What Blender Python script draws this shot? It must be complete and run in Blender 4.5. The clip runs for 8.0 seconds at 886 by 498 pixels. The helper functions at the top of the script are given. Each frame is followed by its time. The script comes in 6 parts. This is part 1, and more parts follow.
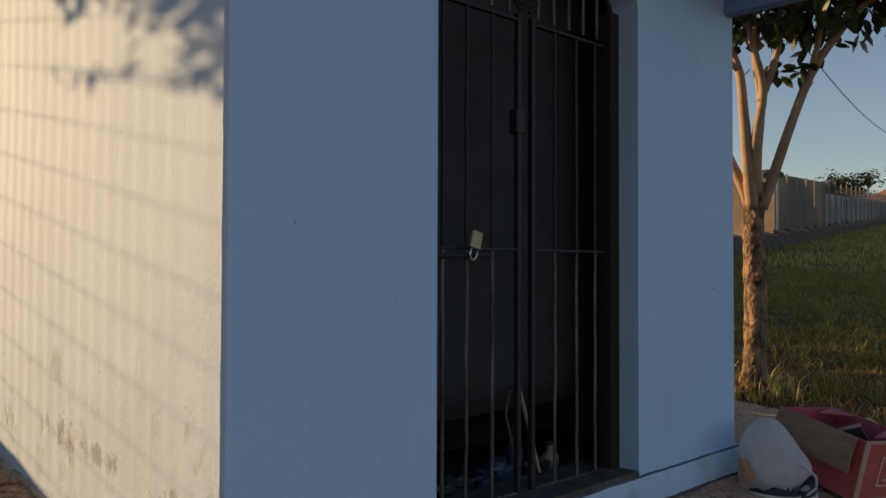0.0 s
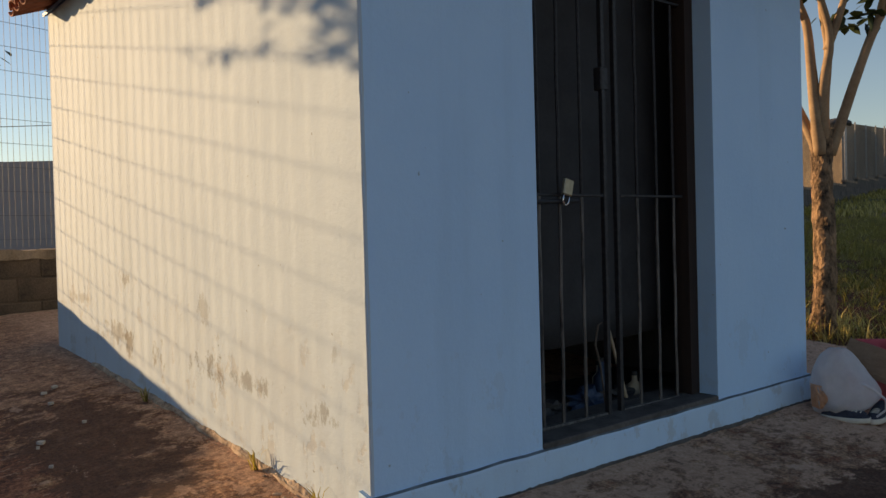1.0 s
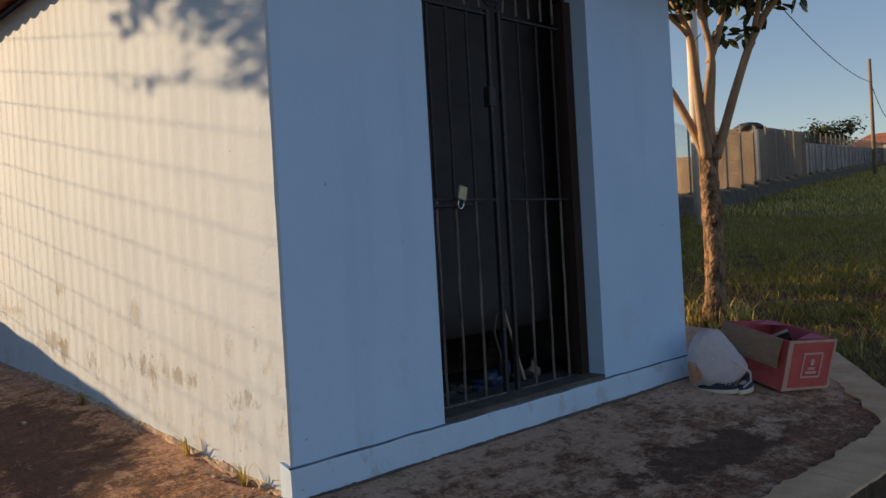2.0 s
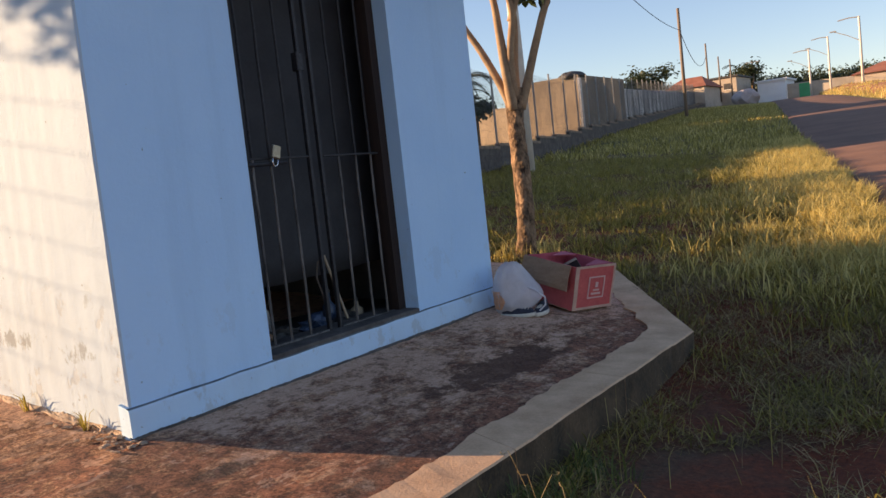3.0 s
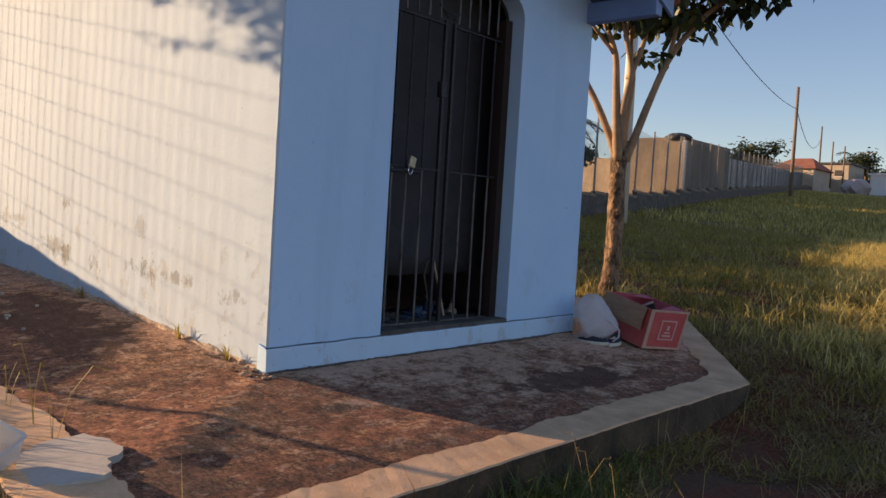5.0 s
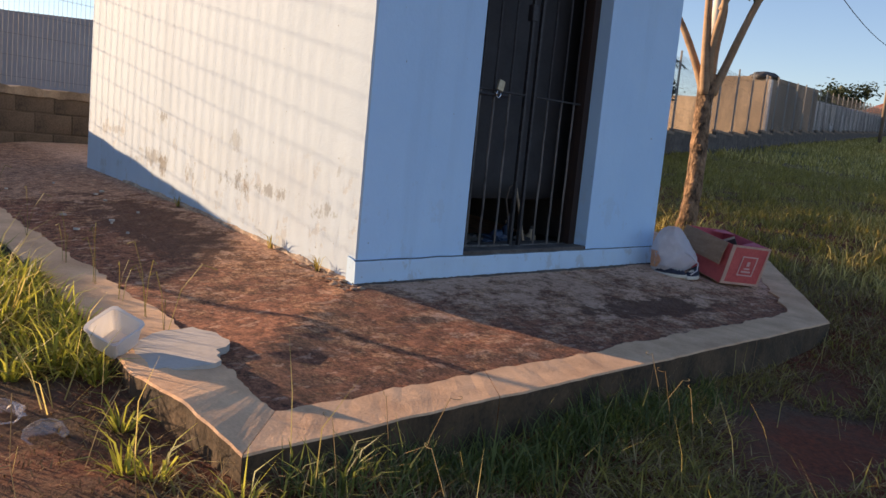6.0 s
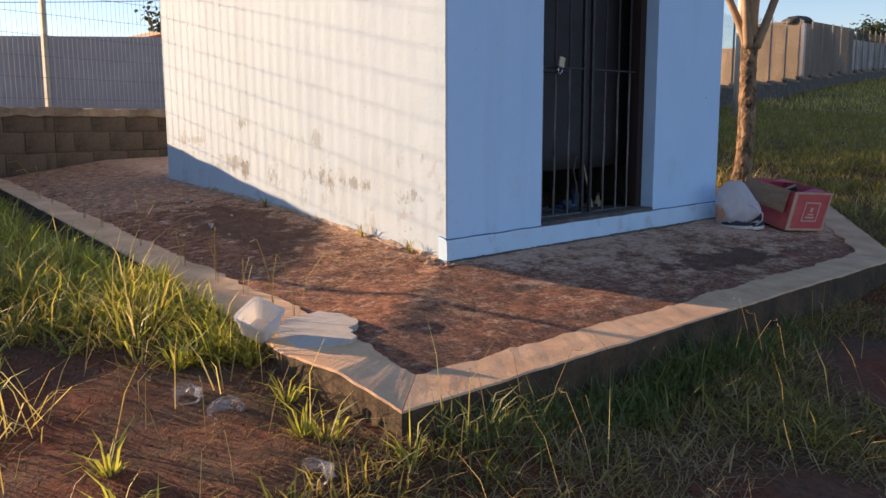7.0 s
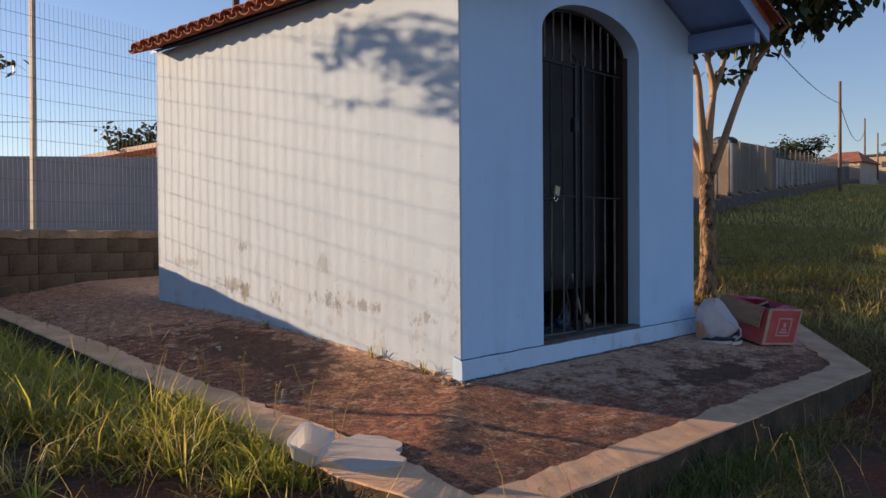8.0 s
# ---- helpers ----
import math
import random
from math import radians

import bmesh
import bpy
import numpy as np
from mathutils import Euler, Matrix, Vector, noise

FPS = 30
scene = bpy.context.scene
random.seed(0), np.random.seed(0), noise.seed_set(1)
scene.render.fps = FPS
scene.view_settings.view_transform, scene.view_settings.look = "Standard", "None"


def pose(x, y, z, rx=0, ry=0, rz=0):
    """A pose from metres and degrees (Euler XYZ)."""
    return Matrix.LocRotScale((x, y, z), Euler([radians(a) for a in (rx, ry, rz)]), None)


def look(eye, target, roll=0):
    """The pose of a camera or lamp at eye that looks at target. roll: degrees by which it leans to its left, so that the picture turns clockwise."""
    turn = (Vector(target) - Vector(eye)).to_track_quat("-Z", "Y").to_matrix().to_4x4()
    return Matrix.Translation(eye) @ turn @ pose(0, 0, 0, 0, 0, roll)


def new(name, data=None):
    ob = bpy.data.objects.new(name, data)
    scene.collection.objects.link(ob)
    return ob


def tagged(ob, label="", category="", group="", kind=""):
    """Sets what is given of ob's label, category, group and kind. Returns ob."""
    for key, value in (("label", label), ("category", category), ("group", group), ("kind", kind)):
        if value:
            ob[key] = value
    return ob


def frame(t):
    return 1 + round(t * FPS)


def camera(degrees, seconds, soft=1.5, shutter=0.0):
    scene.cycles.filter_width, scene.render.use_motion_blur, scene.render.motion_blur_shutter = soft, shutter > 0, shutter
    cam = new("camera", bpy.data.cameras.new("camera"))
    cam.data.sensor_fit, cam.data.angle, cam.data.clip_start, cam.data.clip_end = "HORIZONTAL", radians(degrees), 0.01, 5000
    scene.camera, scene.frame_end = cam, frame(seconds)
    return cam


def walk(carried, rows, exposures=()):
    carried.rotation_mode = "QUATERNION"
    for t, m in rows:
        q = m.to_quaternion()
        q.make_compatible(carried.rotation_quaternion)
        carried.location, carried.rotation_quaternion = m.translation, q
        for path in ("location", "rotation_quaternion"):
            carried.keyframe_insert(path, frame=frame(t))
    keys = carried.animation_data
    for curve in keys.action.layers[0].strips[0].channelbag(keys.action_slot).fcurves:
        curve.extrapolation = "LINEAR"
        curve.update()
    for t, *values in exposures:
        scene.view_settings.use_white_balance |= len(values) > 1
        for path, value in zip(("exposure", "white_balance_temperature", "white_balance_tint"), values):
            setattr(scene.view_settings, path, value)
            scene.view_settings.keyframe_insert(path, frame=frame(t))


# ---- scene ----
cam = camera(56.5, 8.0)
EXPOSE = [  # seconds, stops, kelvin, tint
    (0.0, 0.42, 8700, 11), (0.6, 0.56, 8800, 11), (1.0, 0.54, 8600, 10), (1.5, 0.55, 8100, 12), (2.2, 0.64, 7900, 12), (3.3, 1.31, 7700, 17), (3.9, 0.84, 7700, 16), (4.5, 0.84, 7700, 16),
    (5.2, 0.86, 7600, 16), (6.4, 1.16, 7200, 16), (7.1, 1.16, 7200, 16), (7.6, 0.85, 7000, 16), (8.0, 0.68, 6950, 17),
]
PATH = [
    (0, (2.03, -1.102, 0.978), (0.577, 0.271, 1.029), 0.2),
    (0.5, (2.112, -1.246, 0.949), (0.529, -0.023, 0.956), 1.9),
    (1, (2.202, -1.486, 0.908), (0.656, -0.217, 0.873), -1.5),
    (1.5, (2.387, -1.647, 0.908), (0.863, -0.352, 0.903), -2.0),
    (2, (2.607, -1.676, 0.868), (1.167, -0.288, 0.85), -3.2),
    (2.2, (2.659, -1.722, 0.848), (1.314, -0.242, 0.816), -6.6),
    (3.3, (3.148, -1.973, 0.833), (2.012, -0.336, 0.663), -5.5),
    (3.5, (3.204, -2.006, 0.837), (2.03, -0.393, 0.693), -3.8),
    (4, (3.35, -2.065, 0.834), (2.083, -0.523, 0.71), -2.5),
    (4.5, (3.379, -2.291, 0.801), (2.076, -0.778, 0.695), -2.1),
    (5, (3.338, -2.532, 0.765), (2.024, -1.027, 0.69), 3.4),
    (5.2, (3.305, -2.598, 0.735), (1.924, -1.154, 0.651), 6.7),
    (6.3, (3.37, -2.734, 0.688), (1.945, -1.364, 0.379), 4.0),
    (6.5, (3.391, -2.843, 0.68), (1.96, -1.479, 0.376), 1.5),
    (7, (3.39, -3.065, 0.701), (1.917, -1.746, 0.402), -0.2),
    (7.5, (3.278, -3.324, 0.76), (1.809, -1.973, 0.624), -0.7),
    (8, (3.25, -3.521, 0.783), (1.862, -2.081, 0.753), -0.4),
]
walk(cam, [(t, look(eye, target, roll)) for t, eye, target, roll in PATH], EXPOSE)

# ---- world, sun, exposure ----
SUN_DIR = Vector((-1.0, -0.45, 0.222)).normalized()      # towards the sun
world = bpy.data.worlds.new("world")
scene.world = world
world.use_nodes = True
wn = world.node_tree.nodes
sky = wn.new("ShaderNodeTexSky")
sky.sky_type = "NISHITA"
sky.sun_disc = False
sky.sun_elevation = math.asin(SUN_DIR.z)
sky.sun_rotation = math.atan2(SUN_DIR.x, SUN_DIR.y)
sky.air_density, sky.dust_density, sky.ozone_density = 1.0, 0.05, 3.0
tone = wn.new("ShaderNodeMix")
tone.data_type, tone.blend_type = "RGBA", "MULTIPLY"
tone.inputs[0].default_value = 1.0
tone.inputs[7].default_value = (1.04, 0.955, 1.03, 1)
world.node_tree.links.new(sky.outputs[0], tone.inputs[6])
world.node_tree.links.new(tone.outputs[2], wn["Background"].inputs[0])
wn["Background"].inputs[1].default_value = 0.11
sun = new("sun", bpy.data.lights.new("sun", "SUN"))
sun.data.energy, sun.data.angle, sun.data.color = 4.9, radians(0.5), (1.0, 0.74, 0.49)
sun.matrix_world = look(SUN_DIR * 60, (0, 0, 0))

# ---- materials ----
def ramp(nt, fac, stops):
    n = nt.nodes.new("ShaderNodeValToRGB")
    el = n.color_ramp.elements
    while len(el) < len(stops):
        el.new(0.5)
    for e, (p, c) in zip(el, stops):
        e.position = p
        e.color = c if len(c) == 4 else (*c, 1)
    nt.links.new(fac, n.inputs[0])
    return n.outputs[0]


def tex(nt, scale, detail=6, rough=0.6, stretch=(1, 1, 1), offset=0.0, coord="Object"):
    tc = nt.nodes.new("ShaderNodeTexCoord")
    mp = nt.nodes.new("ShaderNodeMapping")
    mp.inputs["Scale"].default_value = stretch
    mp.inputs["Location"].default_value = (offset, offset * 1.7, offset * 0.6)
    n = nt.nodes.new("ShaderNodeTexNoise")
    n.inputs["Scale"].default_value, n.inputs["Detail"].default_value, n.inputs["Roughness"].default_value = scale, detail, rough
    nt.links.new(tc.outputs[coord], mp.inputs[0])
    nt.links.new(mp.outputs[0], n.inputs[0])
    return n.outputs[0]


def mix(nt, fac, a, b, kind="MIX"):
    n = nt.nodes.new("ShaderNodeMix")
    n.data_type, n.blend_type = "RGBA", kind
    for s, v in ((n.inputs[0], fac), (n.inputs[6], a), (n.inputs[7], b)):
        if isinstance(v, (int, float)):
            s.default_value = v
        elif isinstance(v, tuple):
            s.default_value = v if len(v) == 4 else (*v, 1)
        else:
            nt.links.new(v, s)
    return n.outputs[2]


def calc(nt, op, a, b):
    n = nt.nodes.new("ShaderNodeMath")
    n.operation = op
    for s, v in ((n.inputs[0], a), (n.inputs[1], b)):
        if isinstance(v, (int, float)):
            s.default_value = v
        else:
            nt.links.new(v, s)
    return n.outputs[0]


def height_of(nt):
    g = nt.nodes.new("ShaderNodeNewGeometry")
    s = nt.nodes.new("ShaderNodeSeparateXYZ")
    nt.links.new(g.outputs["Position"], s.inputs[0])
    return s.outputs


def base(name, rough=0.85, metal=0.0):
    m = bpy.data.materials.new(name)
    m.use_nodes = True
    nt = m.node_tree
    b = nt.nodes["Principled BSDF"]
    b.inputs["Roughness"].default_value, b.inputs["Metallic"].default_value = rough, metal
    return m, nt, b


def bump(nt, b, height, strength=0.3, dist=0.01):
    n = nt.nodes.new("ShaderNodeBump")
    n.inputs["Strength"].default_value, n.inputs["Distance"].default_value = strength, dist
    nt.links.new(height, n.inputs["Height"])
    nt.links.new(n.outputs[0], b.inputs["Normal"])


def simple(name, c1, c2, scale=8.0, rough=0.85, metal=0.0, bump_s=0.2, bump_d=0.005, stretch=(1, 1, 1), fine=60.0, random_v=0.0, islands=0.0):
    """Two colours mottled at two scales, with a fine relief."""
    m, nt, b = base(name, rough, metal)
    big = tex(nt, scale, 5, 0.6, stretch)
    small = tex(nt, fine, 3, 0.6, stretch)
    f = calc(nt, "ADD", calc(nt, "MULTIPLY", big, 0.7), calc(nt, "MULTIPLY", small, 0.3))
    col = ramp(nt, f, [(0.35, c1), (0.65, c2)])
    if random_v:
        oi = nt.nodes.new("ShaderNodeObjectInfo")
        col = mix(nt, random_v, col, ramp(nt, oi.outputs["Random"], [(0, (0.25, 0.25, 0.25)), (1, (1, 1, 1))]), "MULTIPLY")
    if islands:
        g = nt.nodes.new("ShaderNodeNewGeometry")
        col = mix(nt, islands, col, ramp(nt, g.outputs["Random Per Island"], [(0, (0.25, 0.25, 0.25)), (1, (1, 1, 1))]), "MULTIPLY")
    nt.links.new(col, b.inputs["Base Color"])
    if bump_s:
        bump(nt, b, f, bump_s, bump_d)
    return m


def wall_paint(name, lo, hi, damp):
    """Old matt wall paint: brush mottling, vertical runs, and near the foot worn flakes down to the grey render."""
    m, nt, b = base(name, 0.8)
    mott = tex(nt, 1.7, 6, 0.65)
    runs = tex(nt, 3.0, 5, 0.6, (1.5, 1.5, 0.12), 4.0)
    col = ramp(nt, mott, [(0.3, lo), (0.7, hi)])
    col = mix(nt, calc(nt, "MULTIPLY", ramp(nt, runs, [(0.52, (0, 0, 0)), (0.72, (1, 1, 1))]), 0.16 + 0.02 * damp), col, (0.56, 0.56, 0.54), "MULTIPLY")
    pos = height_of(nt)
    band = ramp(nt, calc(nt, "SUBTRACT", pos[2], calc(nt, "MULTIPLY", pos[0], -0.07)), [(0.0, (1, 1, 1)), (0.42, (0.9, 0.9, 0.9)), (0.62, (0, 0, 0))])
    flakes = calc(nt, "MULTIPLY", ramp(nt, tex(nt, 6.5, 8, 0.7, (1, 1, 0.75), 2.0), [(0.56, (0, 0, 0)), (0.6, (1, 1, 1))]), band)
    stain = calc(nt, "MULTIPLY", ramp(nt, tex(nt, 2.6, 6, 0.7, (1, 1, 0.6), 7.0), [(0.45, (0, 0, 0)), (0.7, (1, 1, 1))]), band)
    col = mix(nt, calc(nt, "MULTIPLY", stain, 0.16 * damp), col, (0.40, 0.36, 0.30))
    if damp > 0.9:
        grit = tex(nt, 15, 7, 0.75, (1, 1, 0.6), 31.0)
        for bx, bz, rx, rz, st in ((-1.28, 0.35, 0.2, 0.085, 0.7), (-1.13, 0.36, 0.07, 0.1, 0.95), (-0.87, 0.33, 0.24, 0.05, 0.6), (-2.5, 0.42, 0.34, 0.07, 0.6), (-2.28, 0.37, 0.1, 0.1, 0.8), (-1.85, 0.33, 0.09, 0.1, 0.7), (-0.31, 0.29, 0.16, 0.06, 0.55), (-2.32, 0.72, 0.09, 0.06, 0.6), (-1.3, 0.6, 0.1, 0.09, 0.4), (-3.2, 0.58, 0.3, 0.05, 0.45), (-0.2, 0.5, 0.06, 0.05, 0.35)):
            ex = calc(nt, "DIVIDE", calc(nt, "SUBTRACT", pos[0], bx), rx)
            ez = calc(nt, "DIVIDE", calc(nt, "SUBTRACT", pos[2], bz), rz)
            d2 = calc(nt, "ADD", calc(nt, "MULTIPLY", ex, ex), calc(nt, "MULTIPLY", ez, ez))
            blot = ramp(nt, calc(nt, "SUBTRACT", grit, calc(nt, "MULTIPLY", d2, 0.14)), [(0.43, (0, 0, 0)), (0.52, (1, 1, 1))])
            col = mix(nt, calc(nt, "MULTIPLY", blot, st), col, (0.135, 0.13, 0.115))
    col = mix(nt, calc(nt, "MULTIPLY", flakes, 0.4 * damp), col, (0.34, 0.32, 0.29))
    specks = ramp(nt, tex(nt, 26, 2, 0.5, (1, 1, 1), 9.0), [(0.755, (0, 0, 0)), (0.775, (1, 1, 1))])
    col = mix(nt, calc(nt, "MULTIPLY", specks, 0.55), col, (0.16, 0.14, 0.13))
    nt.links.new(col, b.inputs["Base Color"])
    relief = calc(nt, "ADD", calc(nt, "MULTIPLY", tex(nt, 45, 5, 0.7), 0.5), calc(nt, "MULTIPLY", tex(nt, 5, 5, 0.6, (1, 1, 1), 3.0), 0.8))
    relief = calc(nt, "SUBTRACT", relief, calc(nt, "MULTIPLY", flakes, 0.5 * damp))
    bump(nt, b, relief, 0.28, 0.012)
    return m


# one light blue paint in two copies: shaded tone in front, sunlit tone beside
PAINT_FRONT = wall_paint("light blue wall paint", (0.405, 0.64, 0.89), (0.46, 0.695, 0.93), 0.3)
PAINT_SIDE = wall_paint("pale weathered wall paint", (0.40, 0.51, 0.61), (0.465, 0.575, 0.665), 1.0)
PAINT_DEEP = simple("blue paint on timber", (0.16, 0.27, 0.48), (0.20, 0.33, 0.56), 4, 0.6)
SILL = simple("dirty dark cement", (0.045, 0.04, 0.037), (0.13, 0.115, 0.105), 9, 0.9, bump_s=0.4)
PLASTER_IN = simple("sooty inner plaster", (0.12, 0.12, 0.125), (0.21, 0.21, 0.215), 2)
GATE = simple("dark painted steel", (0.014, 0.014, 0.016), (0.034, 0.034, 0.038), 30, 0.6, 0.2)
GATE_WORN_LIT = simple("steel with worn pale paint", (0.02, 0.02, 0.022), (0.2, 0.19, 0.18), 14, 0.5, 0.2, stretch=(3, 3, 0.4))
RUST = simple("rusty brown timber", (0.016, 0.009, 0.007), (0.036, 0.018, 0.012), 10, 0.8, stretch=(4, 4, 0.4))
BRASS = simple("dull brass", (0.30, 0.26, 0.18), (0.42, 0.37, 0.27), 40, 0.45, 0.5)
CHROME = simple("steel shackle", (0.5, 0.5, 0.5), (0.65, 0.65, 0.65), 40, 0.25, 1.0)
TILE = simple("red clay roof tile", (0.28, 0.08, 0.045), (0.52, 0.18, 0.10), 7, 0.9, random_v=0.45)
MORTAR = simple("grey mortar", (0.06, 0.046, 0.036), (0.15, 0.115, 0.09), 9, 0.95, bump_s=0.5)
BLOCK = simple("concrete block", (0.035, 0.025, 0.018), (0.15, 0.106, 0.076), 2.2, 0.95, bump_s=0.7, bump_d=0.02, random_v=0.04)
BLOCK_FAR = simple("weathered concrete blocks", (0.07, 0.058, 0.05), (0.16, 0.135, 0.115), 5, 0.95, bump_s=0.5, islands=0.35)
CAPC = simple("cement cap", (0.13, 0.092, 0.065), (0.36, 0.265, 0.19), 4, 0.95, bump_s=0.6, bump_d=0.02)
GALV = simple("galvanised steel", (0.24, 0.225, 0.20), (0.38, 0.355, 0.32), 12, 0.6, 0.15)
WIRE = simple("galvanised fence wire", (0.065, 0.063, 0.06), (0.125, 0.12, 0.117), 12, 0.6, 0.1)
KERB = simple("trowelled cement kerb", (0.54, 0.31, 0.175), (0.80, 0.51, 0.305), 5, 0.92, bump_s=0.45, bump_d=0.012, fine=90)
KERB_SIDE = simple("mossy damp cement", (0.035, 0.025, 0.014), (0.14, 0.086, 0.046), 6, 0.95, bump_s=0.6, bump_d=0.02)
PATCH = simple("smooth grey mortar patch", (0.38, 0.34, 0.30), (0.52, 0.47, 0.42), 5, 0.9, bump_s=0.35, bump_d=0.008)


def slab_mat():
    """Cement floor: bare pink-grey screed, trodden red earth over it, and flaking black-brown lichen with sharp edges."""
    m, nt, b = base("stained cement paving", 0.93)
    pos = height_of(nt)
    grain = tex(nt, 60, 8, 0.8)
    coarse = tex(nt, 14, 9, 0.75, (1, 1, 1), 17.0)
    crust = tex(nt, 6.0, 12, 0.74, (1.25, 0.8, 1), 5.0)
    broad = tex(nt, 0.9, 4, 0.55, (1, 1, 1), 11.0)
    front = ramp(nt, calc(nt, "ADD", calc(nt, "MULTIPLY", pos[1], 0.5), 0.5), [(0.42, (0, 0, 0)), (0.62, (1, 1, 1))])
    grit = calc(nt, "ADD", calc(nt, "MULTIPLY", grain, 0.55), calc(nt, "MULTIPLY", coarse, 0.45))
    screed = ramp(nt, grit, [(0.38, (0.50, 0.255, 0.16)), (0.5, (0.76, 0.45, 0.305)), (0.62, (0.90, 0.63, 0.46))])
    earth = ramp(nt, grit, [(0.43, (0.07, 0.022, 0.010)), (0.5, (0.33, 0.138, 0.066)), (0.57, (0.78, 0.42, 0.225))])
    lichen = ramp(nt, grit, [(0.43, (0.085, 0.025, 0.012)), (0.57, (0.52, 0.19, 0.10))])
    # cover grows with distance from the walls and thins along the front
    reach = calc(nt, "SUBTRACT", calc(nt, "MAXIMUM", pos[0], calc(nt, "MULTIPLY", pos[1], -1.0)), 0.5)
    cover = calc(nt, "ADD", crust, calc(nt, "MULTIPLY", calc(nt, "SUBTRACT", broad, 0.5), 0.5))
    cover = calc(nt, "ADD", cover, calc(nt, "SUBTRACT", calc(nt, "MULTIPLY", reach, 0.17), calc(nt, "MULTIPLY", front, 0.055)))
    yard = ramp(nt, calc(nt, "MULTIPLY", pos[0], -0.25), [(0.55, (0, 0, 0)), (0.7, (1, 1, 1))])
    screed_in = calc(nt, "ADD", calc(nt, "MULTIPLY", front, 0.7), 0.3)
    cover = calc(nt, "SUBTRACT", cover, calc(nt, "MULTIPLY", yard, 0.19))
    col = mix(nt, calc(nt, "SUBTRACT", 1.0, calc(nt, "MULTIPLY", screed_in, ramp(nt, cover, [(0.415, (1, 1, 1)), (0.44, (0, 0, 0))]))), screed, mix(nt, front, earth, mix(nt, 0.3, earth, screed)))
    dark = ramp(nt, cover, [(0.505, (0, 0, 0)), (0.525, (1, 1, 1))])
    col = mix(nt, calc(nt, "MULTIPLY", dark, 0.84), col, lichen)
    # thin flakes of the crust, lifted dark and scaled pale
    flake = tex(nt, 19, 7, 0.62, (1.5, 0.7, 1), 41.0)
    col = mix(nt, calc(nt, "MULTIPLY", ramp(nt, flake, [(0.57, (0, 0, 0)), (0.585, (1, 1, 1))]), 0.5), col, lichen)
    scale_off = tex(nt, 15, 7, 0.62, (1.5, 0.7, 1), 57.0)
    col = mix(nt, calc(nt, "MULTIPLY", ramp(nt, scale_off, [(0.60, (0, 0, 0)), (0.615, (1, 1, 1))]), 0.6), col, screed)
    # dark patches: block wall shade painted beside the pale wall, brown mud before the gate
    for bx, by, rx, ry in ((-1.55, -0.42, 0.95, 0.3), (0.75, 1.7, 0.16, 0.6)):
        ex = calc(nt, "DIVIDE", calc(nt, "SUBTRACT", pos[0], bx), rx)
        ey = calc(nt, "DIVIDE", calc(nt, "SUBTRACT", pos[1], by), ry)
        d2 = calc(nt, "ADD", calc(nt, "MULTIPLY", ex, ex), calc(nt, "MULTIPLY", ey, ey))
        mud_shade = ramp(nt, calc(nt, "SUBTRACT", calc(nt, "ADD", crust, 0.14), calc(nt, "MULTIPLY", d2, 0.16)), [(0.47, (0, 0, 0)), (0.53, (1, 1, 1))])
        col = mix(nt, calc(nt, "MULTIPLY", mud_shade, 0.85), col, ramp(nt, grain, [(0.35, (0.075, 0.028, 0.015)), (0.65, (0.21, 0.088, 0.048))]))
    pale = ramp(nt, tex(nt, 5, 7, 0.65, (0.7, 1.2, 1), 21.0), [(0.635, (0, 0, 0)), (0.65, (1, 1, 1))])
    col = mix(nt, calc(nt, "MULTIPLY", pale, 0.6), col, screed)
    nt.links.new(col, b.inputs["Base Color"])
    relief = calc(nt, "ADD", calc(nt, "MULTIPLY", grit, 0.8), calc(nt, "MULTIPLY", dark, -0.25))
    bump(nt, b, relief, 0.9, 0.06)
    return m


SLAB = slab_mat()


def ground_mat():
    m, nt, b = base("red earth with thatch", 0.97)
    a = tex(nt, 0.9, 8, 0.65)
    g = tex(nt, 38, 5, 0.75)
    earth = ramp(nt, g, [(0.3, (0.075, 0.0155, 0.005)), (0.7, (0.30, 0.065, 0.02))])
    thatch = ramp(nt, g, [(0.3, (0.05, 0.026, 0.014)), (0.7, (0.16, 0.095, 0.05))])
    col = mix(nt, ramp(nt, a, [(0.38, (0, 0, 0)), (0.55, (1, 1, 1))]), thatch, earth)
    far = ramp(nt, tex(nt, 0.35, 8, 0.7, (1, 1, 1), 3.0), [(0.3, (0.07, 0.075, 0.025)), (0.7, (0.17, 0.13, 0.05))])
    pos = height_of(nt)
    col = mix(nt, ramp(nt, calc(nt, "MULTIPLY", pos[1], 0.02), [(0.25, (0, 0, 0)), (0.6, (1, 1, 1))]), col, far)
    nt.links.new(col, b.inputs["Base Color"])
    bump(nt, b, calc(nt, "ADD", g, calc(nt, "MULTIPLY", a, 2.0)), 0.6, 0.03)
    return m


GROUND = ground_mat()
ROAD = simple("dusty red asphalt", (0.155, 0.07, 0.04), (0.265, 0.13, 0.076), 0.6, 0.92, bump_s=0.3, fine=20)


